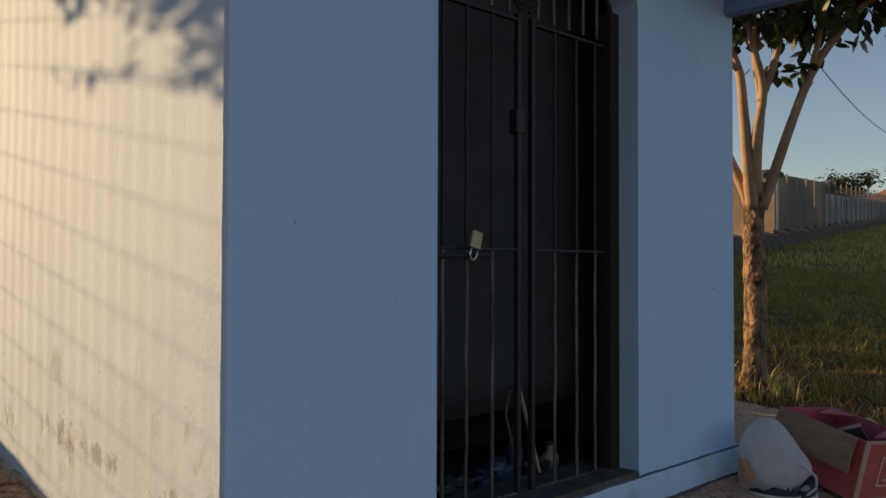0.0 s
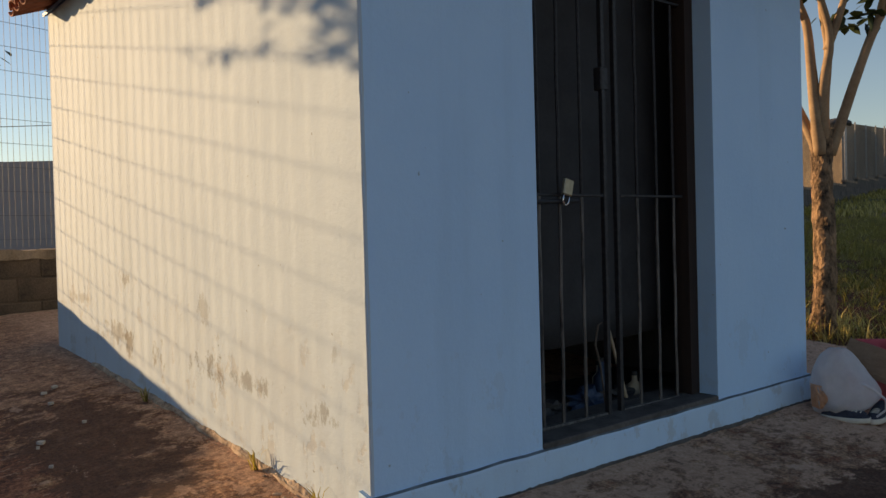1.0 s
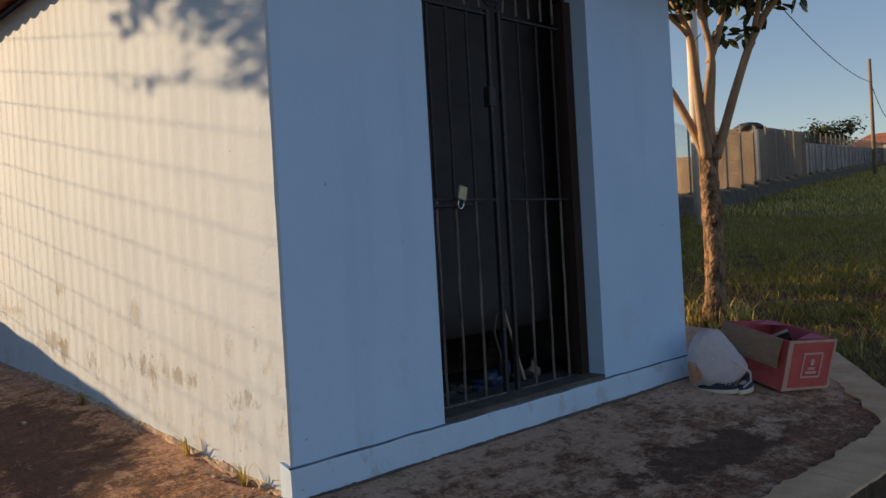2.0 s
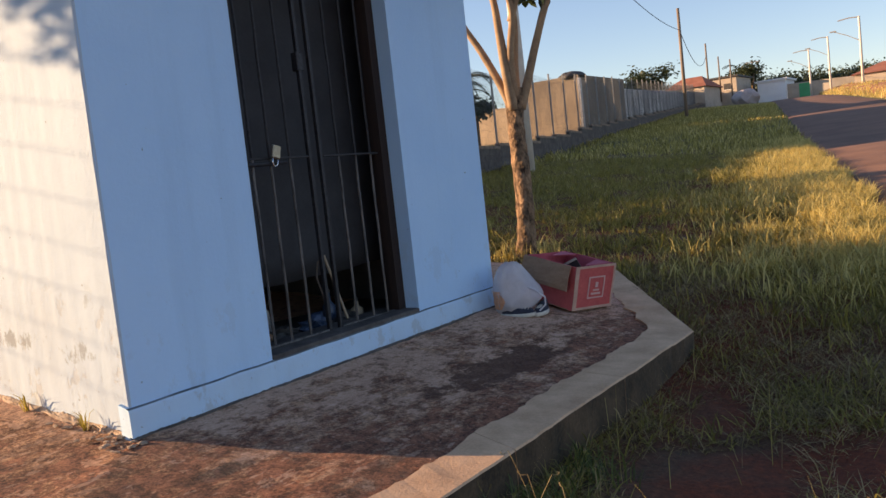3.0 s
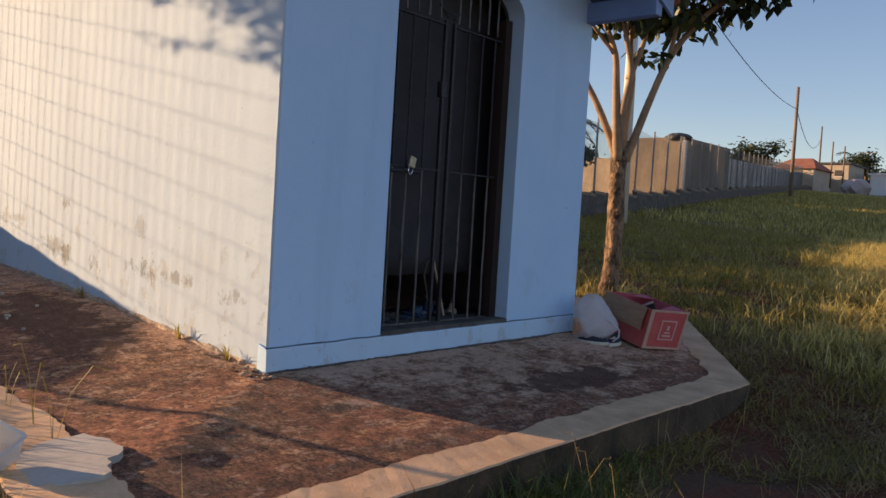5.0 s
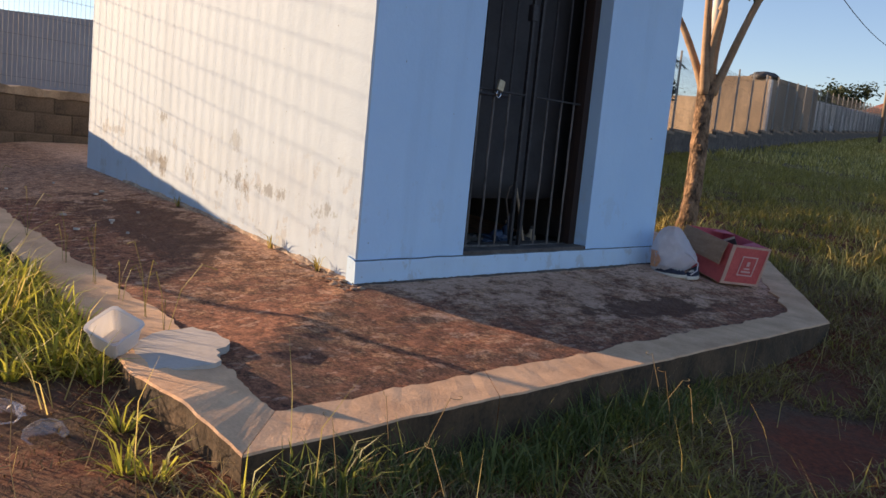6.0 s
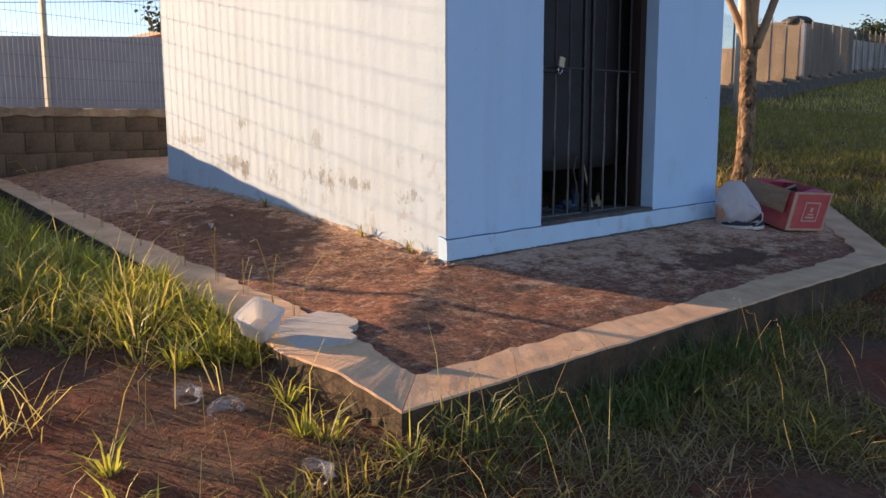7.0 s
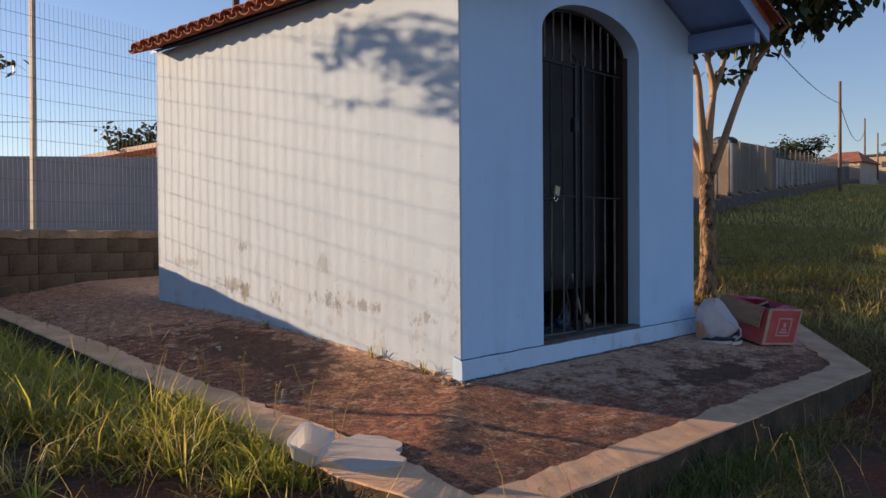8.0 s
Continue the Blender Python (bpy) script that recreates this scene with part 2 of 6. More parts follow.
def leaf_mat(name, lo, hi, trans=0.35, rough=0.55, mottle=0.5):
    """Thin leaf or blade: colour varies from piece to piece, light passes partly through."""
    m, nt, b = base(name, rough)
    g = nt.nodes.new("ShaderNodeNewGeometry")
    col = ramp(nt, g.outputs["Random Per Island"], [(0.0, lo), (1.0, hi)])
    col = mix(nt, mottle, col, ramp(nt, tex(nt, 3.0, 4), [(0.3, (0.45, 0.45, 0.45)), (0.7, (1, 1, 1))]), "MULTIPLY")
    nt.links.new(col, b.inputs["Base Color"])
    t = nt.nodes.new("ShaderNodeBsdfTranslucent")
    nt.links.new(col, t.inputs[0])
    s = nt.nodes.new("ShaderNodeMixShader")
    s.inputs[0].default_value = trans
    nt.links.new(b.outputs[0], s.inputs[1])
    nt.links.new(t.outputs[0], s.inputs[2])
    nt.links.new(s.outputs[0], nt.nodes["Material Output"].inputs[0])
    return m


GRASS_GREEN = leaf_mat("green grass", (0.19, 0.158, 0.034), (0.57, 0.45, 0.10), 0.45)
GRASS_VERGE = leaf_mat("fresh green grass", (0.085, 0.11, 0.026), (0.25, 0.28, 0.068), 0.45)
GRASS_DRY = leaf_mat("dry straw grass", (0.48, 0.36, 0.095), (0.92, 0.74, 0.28), 0.5, 0.55, 0.25)
# sunlight on the bank grass is put into this brighter green
GRASS_LUSH_SUNLIT = leaf_mat("lush yellow-green grass", (0.24, 0.26, 0.035), (0.74, 0.70, 0.12), 0.5)
THATCH = leaf_mat("dead brown thatch", (0.10, 0.053, 0.022), (0.34, 0.20, 0.085), 0.15, 0.9)
STRAW = leaf_mat("bleached lying straw", (0.26, 0.17, 0.072), (0.60, 0.43, 0.20), 0.2, 0.9)
LEAF = leaf_mat("dark tree leaf", (0.028, 0.045, 0.016), (0.085, 0.11, 0.035), 0.3, 0.45)
LEAF_FAR = leaf_mat("distant foliage", (0.035, 0.055, 0.025), (0.08, 0.10, 0.045), 0.25)
BARK = simple("rough grey-brown bark", (0.016, 0.011, 0.008), (0.44, 0.27, 0.155), 13, 0.95, bump_s=1.0, bump_d=0.06, stretch=(1.3, 1.3, 0.8), fine=45)
LIMB = simple("smooth tan limb bark", (0.26, 0.16, 0.09), (0.44, 0.29, 0.17), 7, 0.85, bump_s=0.4)
CONC = simple("pale concrete pole", (0.58, 0.52, 0.44), (0.72, 0.66, 0.57), 3, 0.9)
TIMBER = simple("weathered pole timber", (0.14, 0.10, 0.07), (0.27, 0.20, 0.145), 3, 0.9, stretch=(3, 3, 0.3))
CABLE = simple("black cable", (0.015, 0.015, 0.017), (0.03, 0.03, 0.033), 5, 0.6)
N_WALL = simple("grey rendered wall", (0.36, 0.305, 0.29), (0.46, 0.395, 0.375), 0.9, 0.95, fine=9)
BEIGE = simple("beige render", (0.38, 0.31, 0.24), (0.52, 0.43, 0.34), 0.6, 0.95, fine=8)


def limewash(name, lo, hi, stain):
    """Old limewashed plot wall: broad patches and dark runs down from the top."""
    m, nt, b = base(name, 0.95)
    col = ramp(nt, tex(nt, 0.5, 5, 0.6), [(0.35, lo), (0.65, hi)])
    runs = calc(nt, "MULTIPLY", ramp(nt, tex(nt, 0.9, 6, 0.65, (1, 1, 0.25), 4.0), [(0.48, (0, 0, 0)), (0.6, (1, 1, 1))]), 0.7)
    col = mix(nt, runs, col, stain)
    col = mix(nt, 0.35, col, ramp(nt, tex(nt, 6, 5, 0.7), [(0.3, (0.5, 0.5, 0.5)), (0.7, (1, 1, 1))]), "MULTIPLY")
    nt.links.new(col, b.inputs["Base Color"])
    return m


LIME = limewash("stained limewash", (0.60, 0.53, 0.46), (0.82, 0.77, 0.72), (0.27, 0.225, 0.19))
BEIGE_OLD = limewash("stained beige render", (0.27, 0.205, 0.145), (0.36, 0.28, 0.2), (0.19, 0.145, 0.105))
WHITE = simple("white wall paint", (0.78, 0.76, 0.74), (0.86, 0.85, 0.83), 0.6, 0.9, fine=8)
ROOF_FAR = simple("distant clay roof", (0.26, 0.085, 0.05), (0.40, 0.15, 0.09), 1.0, 0.95, fine=6)
DARK = simple("dark sheet metal", (0.03, 0.03, 0.032), (0.07, 0.065, 0.06), 3, 0.7)
GREENP = simple("bright green gate paint", (0.03, 0.30, 0.11), (0.05, 0.38, 0.15), 1.0, 0.6)
CARD_RED = simple("red printed cardboard", (0.50, 0.075, 0.075), (0.66, 0.13, 0.12), 8, 0.7)
CARD = simple("brown corrugated cardboard", (0.30, 0.17, 0.10), (0.43, 0.26, 0.16), 10, 0.9, stretch=(1, 1, 3))
CARD_PINK = simple("magenta printed cardboard", (0.48, 0.075, 0.12), (0.62, 0.13, 0.17), 8, 0.7)
CARD_EDGE = simple("pale cut cardboard edge", (0.50, 0.30, 0.23), (0.62, 0.40, 0.31), 12, 0.9)
INK_WHITE = simple("pink-white print", (0.62, 0.36, 0.33), (0.7, 0.44, 0.4), 20, 0.8)


def film_mat(name, clear):
    m, nt, b = base(name, 0.35)
    g = tex(nt, 9, 4)
    nt.links.new(ramp(nt, g, [(0.3, (0.70, 0.67, 0.70)), (0.7, (0.86, 0.83, 0.86))]), b.inputs["Base Color"])
    bump(nt, b, tex(nt, 14, 5, 0.6, (1, 1, 0.35)), 0.6, 0.02)
    t = nt.nodes.new("ShaderNodeBsdfTransparent")
    s = nt.nodes.new("ShaderNodeMixShader")
    s.inputs[0].default_value = clear
    nt.links.new(b.outputs[0], s.inputs[1])
    nt.links.new(t.outputs[0], s.inputs[2])
    nt.links.new(s.outputs[0], nt.nodes["Material Output"].inputs[0])
    return m


FILM = film_mat("thin white plastic film", 0.48)
FILM_CLEAR = film_mat("thin clear plastic", 0.84)
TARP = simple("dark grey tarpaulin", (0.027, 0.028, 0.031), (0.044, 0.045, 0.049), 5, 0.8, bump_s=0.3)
ORANGE = simple("orange print", (0.52, 0.22, 0.10), (0.68, 0.36, 0.22), 20, 0.5)
CLOTH = simple("navy canvas", (0.018, 0.022, 0.038), (0.04, 0.048, 0.075), 40, 0.9)
RUBBER = simple("off-white rubber", (0.55, 0.52, 0.45), (0.68, 0.64, 0.56), 25, 0.7)
CUP = leaf_mat("dirty white plastic", (0.84, 0.81, 0.77), (0.9, 0.87, 0.84), 0.5, 0.45, 0.15)
STONE = simple("crumbled mortar lump", (0.34, 0.22, 0.14), (0.56, 0.40, 0.28), 12, 0.95, random_v=0.3)
BLUE_PLASTIC = simple("blue plastic", (0.025, 0.05, 0.10), (0.06, 0.10, 0.17), 10, 0.4)
PALE_WOOD = simple("pale wood", (0.35, 0.27, 0.18), (0.5, 0.4, 0.28), 9, 0.7, stretch=(3, 3, 0.4))

# ---- mesh helpers ----
def mesh_of(name, bm, material, smooth=False):
    me = bpy.data.meshes.new(name)
    bmesh.ops.recalc_face_normals(bm, faces=bm.faces)
    bm.to_mesh(me)
    bm.free()
    if smooth:
        me.polygons.foreach_set("use_smooth", [True] * len(me.polygons))
    me.materials.append(material)
    return me


def part(name, bm, material, parent=None, label="", smooth=False):
    ob = new(name, mesh_of(name, bm, material, smooth))
    ob.parent = parent
    if parent is not None:
        ob.matrix_parent_inverse = parent.matrix_world.inverted() if parent.type != "EMPTY" else Matrix.Translation(-parent.location)
    return tagged(ob, label)


def thing(name, label, category, at=(0, 0, 0), group="", kind=""):
    ob = new(name)
    ob.location = at
    ob.empty_display_size = 0.05
    return tagged(ob, label, category, group, kind)


def add_box(bm, x0, x1, y0, y1, z0, z1, m=None, bevel=0.0):
    r = bmesh.ops.create_cube(bm, size=1.0)
    vs = r["verts"]
    t = Matrix.Translation(((x0 + x1) / 2, (y0 + y1) / 2, (z0 + z1) / 2)) @ Matrix.Diagonal((abs(x1 - x0), abs(y1 - y0), abs(z1 - z0), 1))
    bmesh.ops.transform(bm, matrix=(m @ t) if m else t, verts=vs)
    if bevel:
        es = list({e for v in vs for e in v.link_edges})
        bmesh.ops.bevel(bm, geom=es, offset=bevel, segments=1, affect="EDGES")


def boxed(x0, x1, y0, y1, z0, z1, m=None, bevel=0.0):
    bm = bmesh.new()
    add_box(bm, x0, x1, y0, y1, z0, z1, m, bevel)
    return bm


def add_tube(bm, pts, radii, sides=8, cap=True):
    """A tapered tube along points."""
    pts = [Vector(p) for p in pts]
    if isinstance(radii, (int, float)):
        radii = [radii] * len(pts)
    rings = []
    ref = None
    for i, p in enumerate(pts):
        d = (pts[min(i + 1, len(pts) - 1)] - pts[max(i - 1, 0)]).normalized()
        if ref is None:
            ref = d.orthogonal().normalized()
        ref = (ref - d * ref.dot(d)).normalized()
        side = d.cross(ref)
        rings.append([bm.verts.new(p + (ref * math.cos(a) + side * math.sin(a)) * radii[i]) for a in (2 * math.pi * k / sides for k in range(sides))])
    for a, b in zip(rings, rings[1:]):
        for k in range(sides):
            bm.faces.new((a[k], a[(k + 1) % sides], b[(k + 1) % sides], b[k]))
    if cap:
        bm.faces.new(rings[0][::-1])
        bm.faces.new(rings[-1])


def tube(pts, radii, sides=8):
    bm = bmesh.new()
    add_tube(bm, pts, radii, sides)
    return bm


def roughen(bm, amount, scale, verts=None):
    for v in (verts or bm.verts):
        v.co += noise.noise_vector(v.co * scale) * amount


# ---- the lie of the land ----
BASE = [(-400, -8), (-40, -2.6), (-8, -1.0), (0, -0.62), (5, -0.33), (10, 0.0), (20, 0.45), (30, 1.0), (45, 2.1), (60, 3.1), (85, 4.9), (110, 6.5), (150, 8.8), (220, 10), (900, 10)]
BL, BZ = [b[0] for b in BASE], [b[1] for b in BASE]
LEAN_Y = 0.245                                   # road and fence run this far to -x for each metre of y


def fence_x(y):
    return -5.38 - LEAN_Y * y


def road_x(y):
    return 3.75 - LEAN_Y * y


def ground_z(x, y):
    x, y = np.asarray(x, float), np.asarray(y, float)
    q = np.clip(road_x(y) - x, 0, 14)
    over = np.clip(x - road_x(y) - 6.2, 0, 5)
    bumps = 0.03 * np.sin(x * 1.7 + 0.6 * y) * np.sin(y * 1.3) * np.clip(q, 0, 1) + 0.012 * np.sin(x * 7.1 + 2.3 * y) * np.sin(y * 6.3 - 1.9 * x) + 0.008 * np.sin(x * 15.3 - 4 * y) * np.sin(y * 13.1 + 5 * x)
    z = np.interp(y + 2, BL, BZ) + 0.06 * q + 0.16 * np.clip(over, 0, 3) + bumps
    z = z - 0.09 * np.exp(-((x - 2.7) / 0.7) ** 2 - (y / 1.0) ** 2)
    z = z - 0.15 * np.exp(-((x - 1.75) / 0.75) ** 2 - ((y - 2.2) / 1.5) ** 2)
    bank = np.clip((2.1 - x) / 0.6, 0, 1) * np.clip((-y - 0.6) / 0.5, 0, 1)
    return z * (1 - bank) + bank * (-0.18 + 0.06 * np.clip(-x, -2, 8) + 0.05 * np.clip(y + 1.4, -6, 0) + bumps)


def slab_z(x, y):
    d = max(x, -y, 0.0)
    dip = 0.05 * max(0.0, 1 - d) * min(1.0, max(0.0, 1 + x / 1.8)) * max(0.0, 1 - 0.2 * max(y, 0))
    return 0.07 * max(-x, 0) - max(0.16 * max(x, 0), 0.115 * max(-y, 0)) - dip


# ground: one sheet, fine near the building, to the horizon
def make_ground():
    def axis(lo, hi, step, far_lo, far_hi):
        out = list(np.arange(lo, hi + 1e-6, step))
        d = step
        while out[-1] < far_hi:
            d *= 1.25
            out.append(out[-1] + d)
        d = step
        while out[0] > far_lo:
            d *= 1.25
            out.insert(0, out[0] - d)
        return np.array(out)
    u = axis(-9, 6, 0.1, -1500, 1500)      # across the road
    v = axis(-5, 10, 0.1, -900, 1800)        # along y
    U, V = np.meshgrid(u, v)
    X = U - LEAN_Y * np.clip(V, -60, 260)
    Z = ground_z(X, V)
    inside = (X < 1.25) & (X > fence_x(V) - 0.2) & (V > -1.2) & (V < 2.8)
    Z = np.where(inside, Z - 0.55, Z)
    nv, nu = U.shape
    me = bpy.data.meshes.new("ground")
    co = np.stack([X, V, Z], -1).reshape(-1, 3)
    i = np.arange(nv * nu).reshape(nv, nu)
    quads = np.stack([i[:-1, :-1], i[:-1, 1:], i[1:, 1:], i[1:, :-1]], -1).reshape(-1, 4)
    me.from_pydata(co.tolist(), [], quads.tolist())
    me.polygons.foreach_set("use_smooth", [True] * len(me.polygons))
    me.materials.append(GROUND)
    return tagged(new("ground", me), "red earth ground under rough grass", "ground", kind="structure")


make_ground()


def make_road():
    bm = bmesh.new()
    rows = []
    for y in [*np.arange(-60, 40, 1.0), *np.arange(40, 170, 5.0)]:
        row = []
        for k, w in enumerate((0.0, 0.3, 2.0, 4.0, 5.9, 6.2)):
            x = road_x(y) + w + (0.14 * noise.noise((y * 0.7, k, 3.1)) if k in (0, 5) else 0)
            z = float(ground_z(road_x(y) + 3, y)) + (0.06 if 0 < k < 5 else 0.0) + 0.02 * (k in (2, 3)) - 0.02 * (k in (0, 5))
            row.append(bm.verts.new((x, y, z)))
        rows.append(row)
    for a, b in zip(rows, rows[1:]):
        for k in range(len(a) - 1):
            bm.faces.new((a[k], a[k + 1], b[k + 1], b[k]))
    return tagged(part("road", bm, ROAD, smooth=True), "dusty reddish asphalt road climbing the hill", "road", kind="structure")


make_road()

# paving slab round the building, falling away from its walls
OUTER = [(1.42, -1.48), (1.36, 2.87), (0.0, 4.7), (-6.0, 4.7), (-5.0, -1.19), (-3.0, -1.24), (-1.2, -1.30), (0.0, -1.38), (0.72, -1.50)]
INNER = [(1.19, -1.23), (1.11, 2.80), (-0.1, 4.5), (-6.0, 4.5), (-5.0, -1.03), (-3.0, -1.03), (-1.2, -1.06), (0.0, -1.07), (0.75, -1.2)]


def make_slab():
    bm = bmesh.new()
    bmesh.ops.create_grid(bm, x_segments=110, y_segments=90, size=1.0, matrix=Matrix.Translation((-2.3, 1.8, 0)) @ Matrix.Diagonal((4.2, 3.6, 1, 1)))
    for (ax, ay), (bx, by) in zip(INNER, INNER[1:] + INNER[:1]):
        if (ax, ay) in ((-3.0, -1.03), (-1.2, -1.06), (0.0, -1.07), (0.75, -1.2)):
            continue
        if (ax, ay) == (-5.0, -1.03):
            (bx, by) = INNER[-1]
        n = Vector((by - ay, -(bx - ax), 0)).normalized()
        bmesh.ops.bisect_plane(bm, geom=bm.verts[:] + bm.edges[:] + bm.faces[:], plane_co=(ax + n.x * 0.03, ay + n.y * 0.03, 0), plane_no=n, clear_outer=True)
    for v in bm.verts:
        v.co.z = slab_z(v.co.x, v.co.y) - 0.012 + 0.012 * noise.noise((v.co.x * 2.1, v.co.y * 2.1, 0)) + 0.005 * noise.noise((v.co.x * 9, v.co.y * 9, 4))
    r = bmesh.ops.extrude_face_region(bm, geom=bm.faces[:])
    bmesh.ops.translate(bm, vec=(0, 0, -0.3), verts=[g for g in r["geom"] if isinstance(g, bmesh.types.BMVert)])
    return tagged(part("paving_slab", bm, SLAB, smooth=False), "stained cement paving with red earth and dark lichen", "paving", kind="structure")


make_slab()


def make_kerb():
    root = thing("kerb", "trowelled cement kerb edging the paving, cracked and chipped", "kerb", kind="structure")
    n = len(OUTER)
    for i in range(n):
        if i in (2, 3):
            continue
        o0, o1, i0, i1 = (Vector(p) for p in (OUTER[i], OUTER[(i + 1) % n], INNER[i], INNER[(i + 1) % n]))
        count = max(1, round((o1 - o0).length / 1.05))
        for k in range(count):
            a, b = k / count, (k + 1) / count
            bm = bmesh.new()
            steps = 22
            rows = []
            for s in range(steps + 1):
                f = a + (b - a) * (0.002 + 0.996 * s / steps)
                po, pi = o0.lerp(o1, f), i0.lerp(i1, f)
                dirn = (po - pi).normalized()
                wob = 0.007 * noise.noise((po.x * 4, po.y * 4, 2)) + 0.006 * noise.noise((po.x * 14, po.y * 14, 5))
                wib = 0.03 * noise.noise((pi.x * 5, pi.y * 5, 7)) + 0.022 * noise.noise((pi.x * 17, pi.y * 17, 9)) + 0.01 * noise.noise((pi.x * 41, pi.y * 41, 3))
                po, pi = po + dirn * wob, pi + dirn * wib
                zo = slab_z(po.x, po.y) + 0.022 + 0.003 * noise.noise((po.x * 6, po.y * 6, 1))
                zi = slab_z(pi.x, pi.y) - 0.002
                pm = po - dirn * 0.007
                rows.append([bm.verts.new((pi.x, pi.y, zi - 0.1)), bm.verts.new((pi.x, pi.y, zi)), bm.verts.new((*pi.lerp(po, 0.5), (zi + zo) / 2 + 0.004 * noise.noise((po.x * 9, po.y * 9, 6)))),
                             bm.verts.new((pm.x, pm.y, zo)), bm.verts.new((po.x, po.y, zo - 0.007)),
                             bm.verts.new((po.x - dirn.x * 0.006, po.y - dirn.y * 0.006, zo - 0.17)), bm.verts.new((po.x, po.y, zo - 0.55)), bm.verts.new((pi.x, pi.y, zo - 0.55))])
            for r0, r1 in zip(rows, rows[1:]):
                for j in range(8):
                    f = bm.faces.new((r0[j], r0[(j + 1) % 8], r1[(j + 1) % 8], r1[j]))
                    # outer side and underside faces are a darker brown than the top
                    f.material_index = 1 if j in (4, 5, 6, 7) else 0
            bm.faces.new(rows[0][::-1])
            bm.faces.new(rows[-1])
            ob = part("kerb_length", bm, KERB, root)
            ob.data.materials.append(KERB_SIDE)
    return root


make_kerb()

# ---- the small building ----
W, LENGTH, WT = 2.845, 3.655, 0.15
DOOR_A, DOOR_B, SPRING, RISE = 0.79, 1.99, 2.125, 0.245
RIDGE_Y, SLOPE, EAVE = W / 2, 0.42, 2.42
building = thing("small_building", "small light blue rendered building with clay tile roof, barred gate", "building")


def roof_z(y):
    return EAVE + SLOPE * (RIDGE_Y - abs(y - RIDGE_Y))


def arch_z(y):
    c, h = (DOOR_A + DOOR_B) / 2, (DOOR_B - DOOR_A) / 2
    return SPRING + RISE * math.sqrt(max(0.0, 1 - ((y - c) / h) ** 2))


def gable_wall(x_front, door):
    """An end wall with its gable, standing from x_front back by WT."""
    bm = bmesh.new()
    z0 = -0.35
    ys = [0.0]
    if door:
        c, h = (DOOR_A + DOOR_B) / 2, (DOOR_B - DOOR_A) / 2
        ys += [c - h * math.cos(math.pi * k / 28) for k in range(29)]
    ys += [RIDGE_Y, W]
    ys = sorted(set(round(y, 5) for y in ys))
    cols = ys
    def q(pts):
        vs = [bm.verts.new((x_front, y, z)) for y, z in pts]
        bm.faces.new(vs)
    for a, b in zip(cols, cols[1:]):
        in_door = door and a >= DOOR_A - 1e-4 and b <= DOOR_B + 1e-4
        if in_door:
            q([(a, arch_z(a)), (b, arch_z(b)), (b, roof_z(b)), (a, roof_z(a))])
            q([(a, z0), (b, z0), (b, 0.05), (a, 0.05)])
        else:
            zs = [z0, 0.05]
            zs += [SPRING] if door else []
            for u, v in zip(zs, zs[1:]):
                q([(a, u), (b, u), (b, v), (a, v)])
            q([(a, zs[-1]), (b, zs[-1]), (b, roof_z(b)), (a, roof_z(a))])
    bmesh.ops.remove_doubles(bm, verts=bm.verts, dist=1e-4)
    r = bmesh.ops.extrude_face_region(bm, geom=bm.faces[:])
    bmesh.ops.translate(bm, vec=(-WT, 0, 0), verts=[g for g in r["geom"] if isinstance(g, bmesh.types.BMVert)])
    return bm


part("wall_front", gable_wall(0.0, True), PAINT_FRONT, building, "light blue painted front wall with an arched opening")
part("wall_back", gable_wall(-LENGTH + WT, False), PAINT_SIDE, building)


def side_wall(y0, y1):
    """A long wall, cut fine so that its surface can wave a little."""
    bm = bmesh.new()
    bmesh.ops.create_grid(bm, x_segments=60, y_segments=44, size=0.5)
    L = LENGTH - 2 * WT
    for v in bm.verts:
        x, z = -WT - (v.co.x + 0.5) * L, -0.35 + (v.co.y + 0.5) * (EAVE + 0.35)
        v.co = Vector((x, y0, z))
    r = bmesh.ops.extrude_face_region(bm, geom=bm.faces[:])
    bmesh.ops.translate(bm, vec=(0, y1 - y0, 0), verts=[g for g in r["geom"] if isinstance(g, bmesh.types.BMVert)])
    for v in bm.verts:
        if -LENGTH + WT + 0.05 < v.co.x < -WT - 0.05:
            v.co.y += 0.004 * noise.noise((v.co.x * 1.4, 0, v.co.z * 1.4))
    return bm


part("wall_side", side_wall(0.0, WT), PAINT_SIDE, building, "weathered light blue side wall in its sunlit tone, paint flaking near its foot")
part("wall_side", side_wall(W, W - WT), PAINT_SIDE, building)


def front_corner():
    """The outer corner strip of the side wall, where it meets the front; its arris is chipped."""
    bm = bmesh.new()
    zs = np.linspace(-0.3, EAVE, 90)
    rows = []
    for z in zs:
        c = 0.004 + 0.005 * max(0, noise.noise((1.3, z * 5, 0.4))) + 0.007 * max(0, noise.noise((7.3, z * 19, 2.4)) - 0.2)
        rows.append([bm.verts.new(p) for p in ((-WT, -0.004, z), (-c, -0.004, z), (0.001, c - 0.004, z), (0.001, c + 0.004, z), (-WT, 0.05, z))])
    for a, b in zip(rows, rows[1:]):
        for k in range(5):
            bm.faces.new((a[k], a[(k + 1) % 5], b[(k + 1) % 5], b[k]))
    return bm


part("corner_strip", front_corner(), PAINT_SIDE, building)


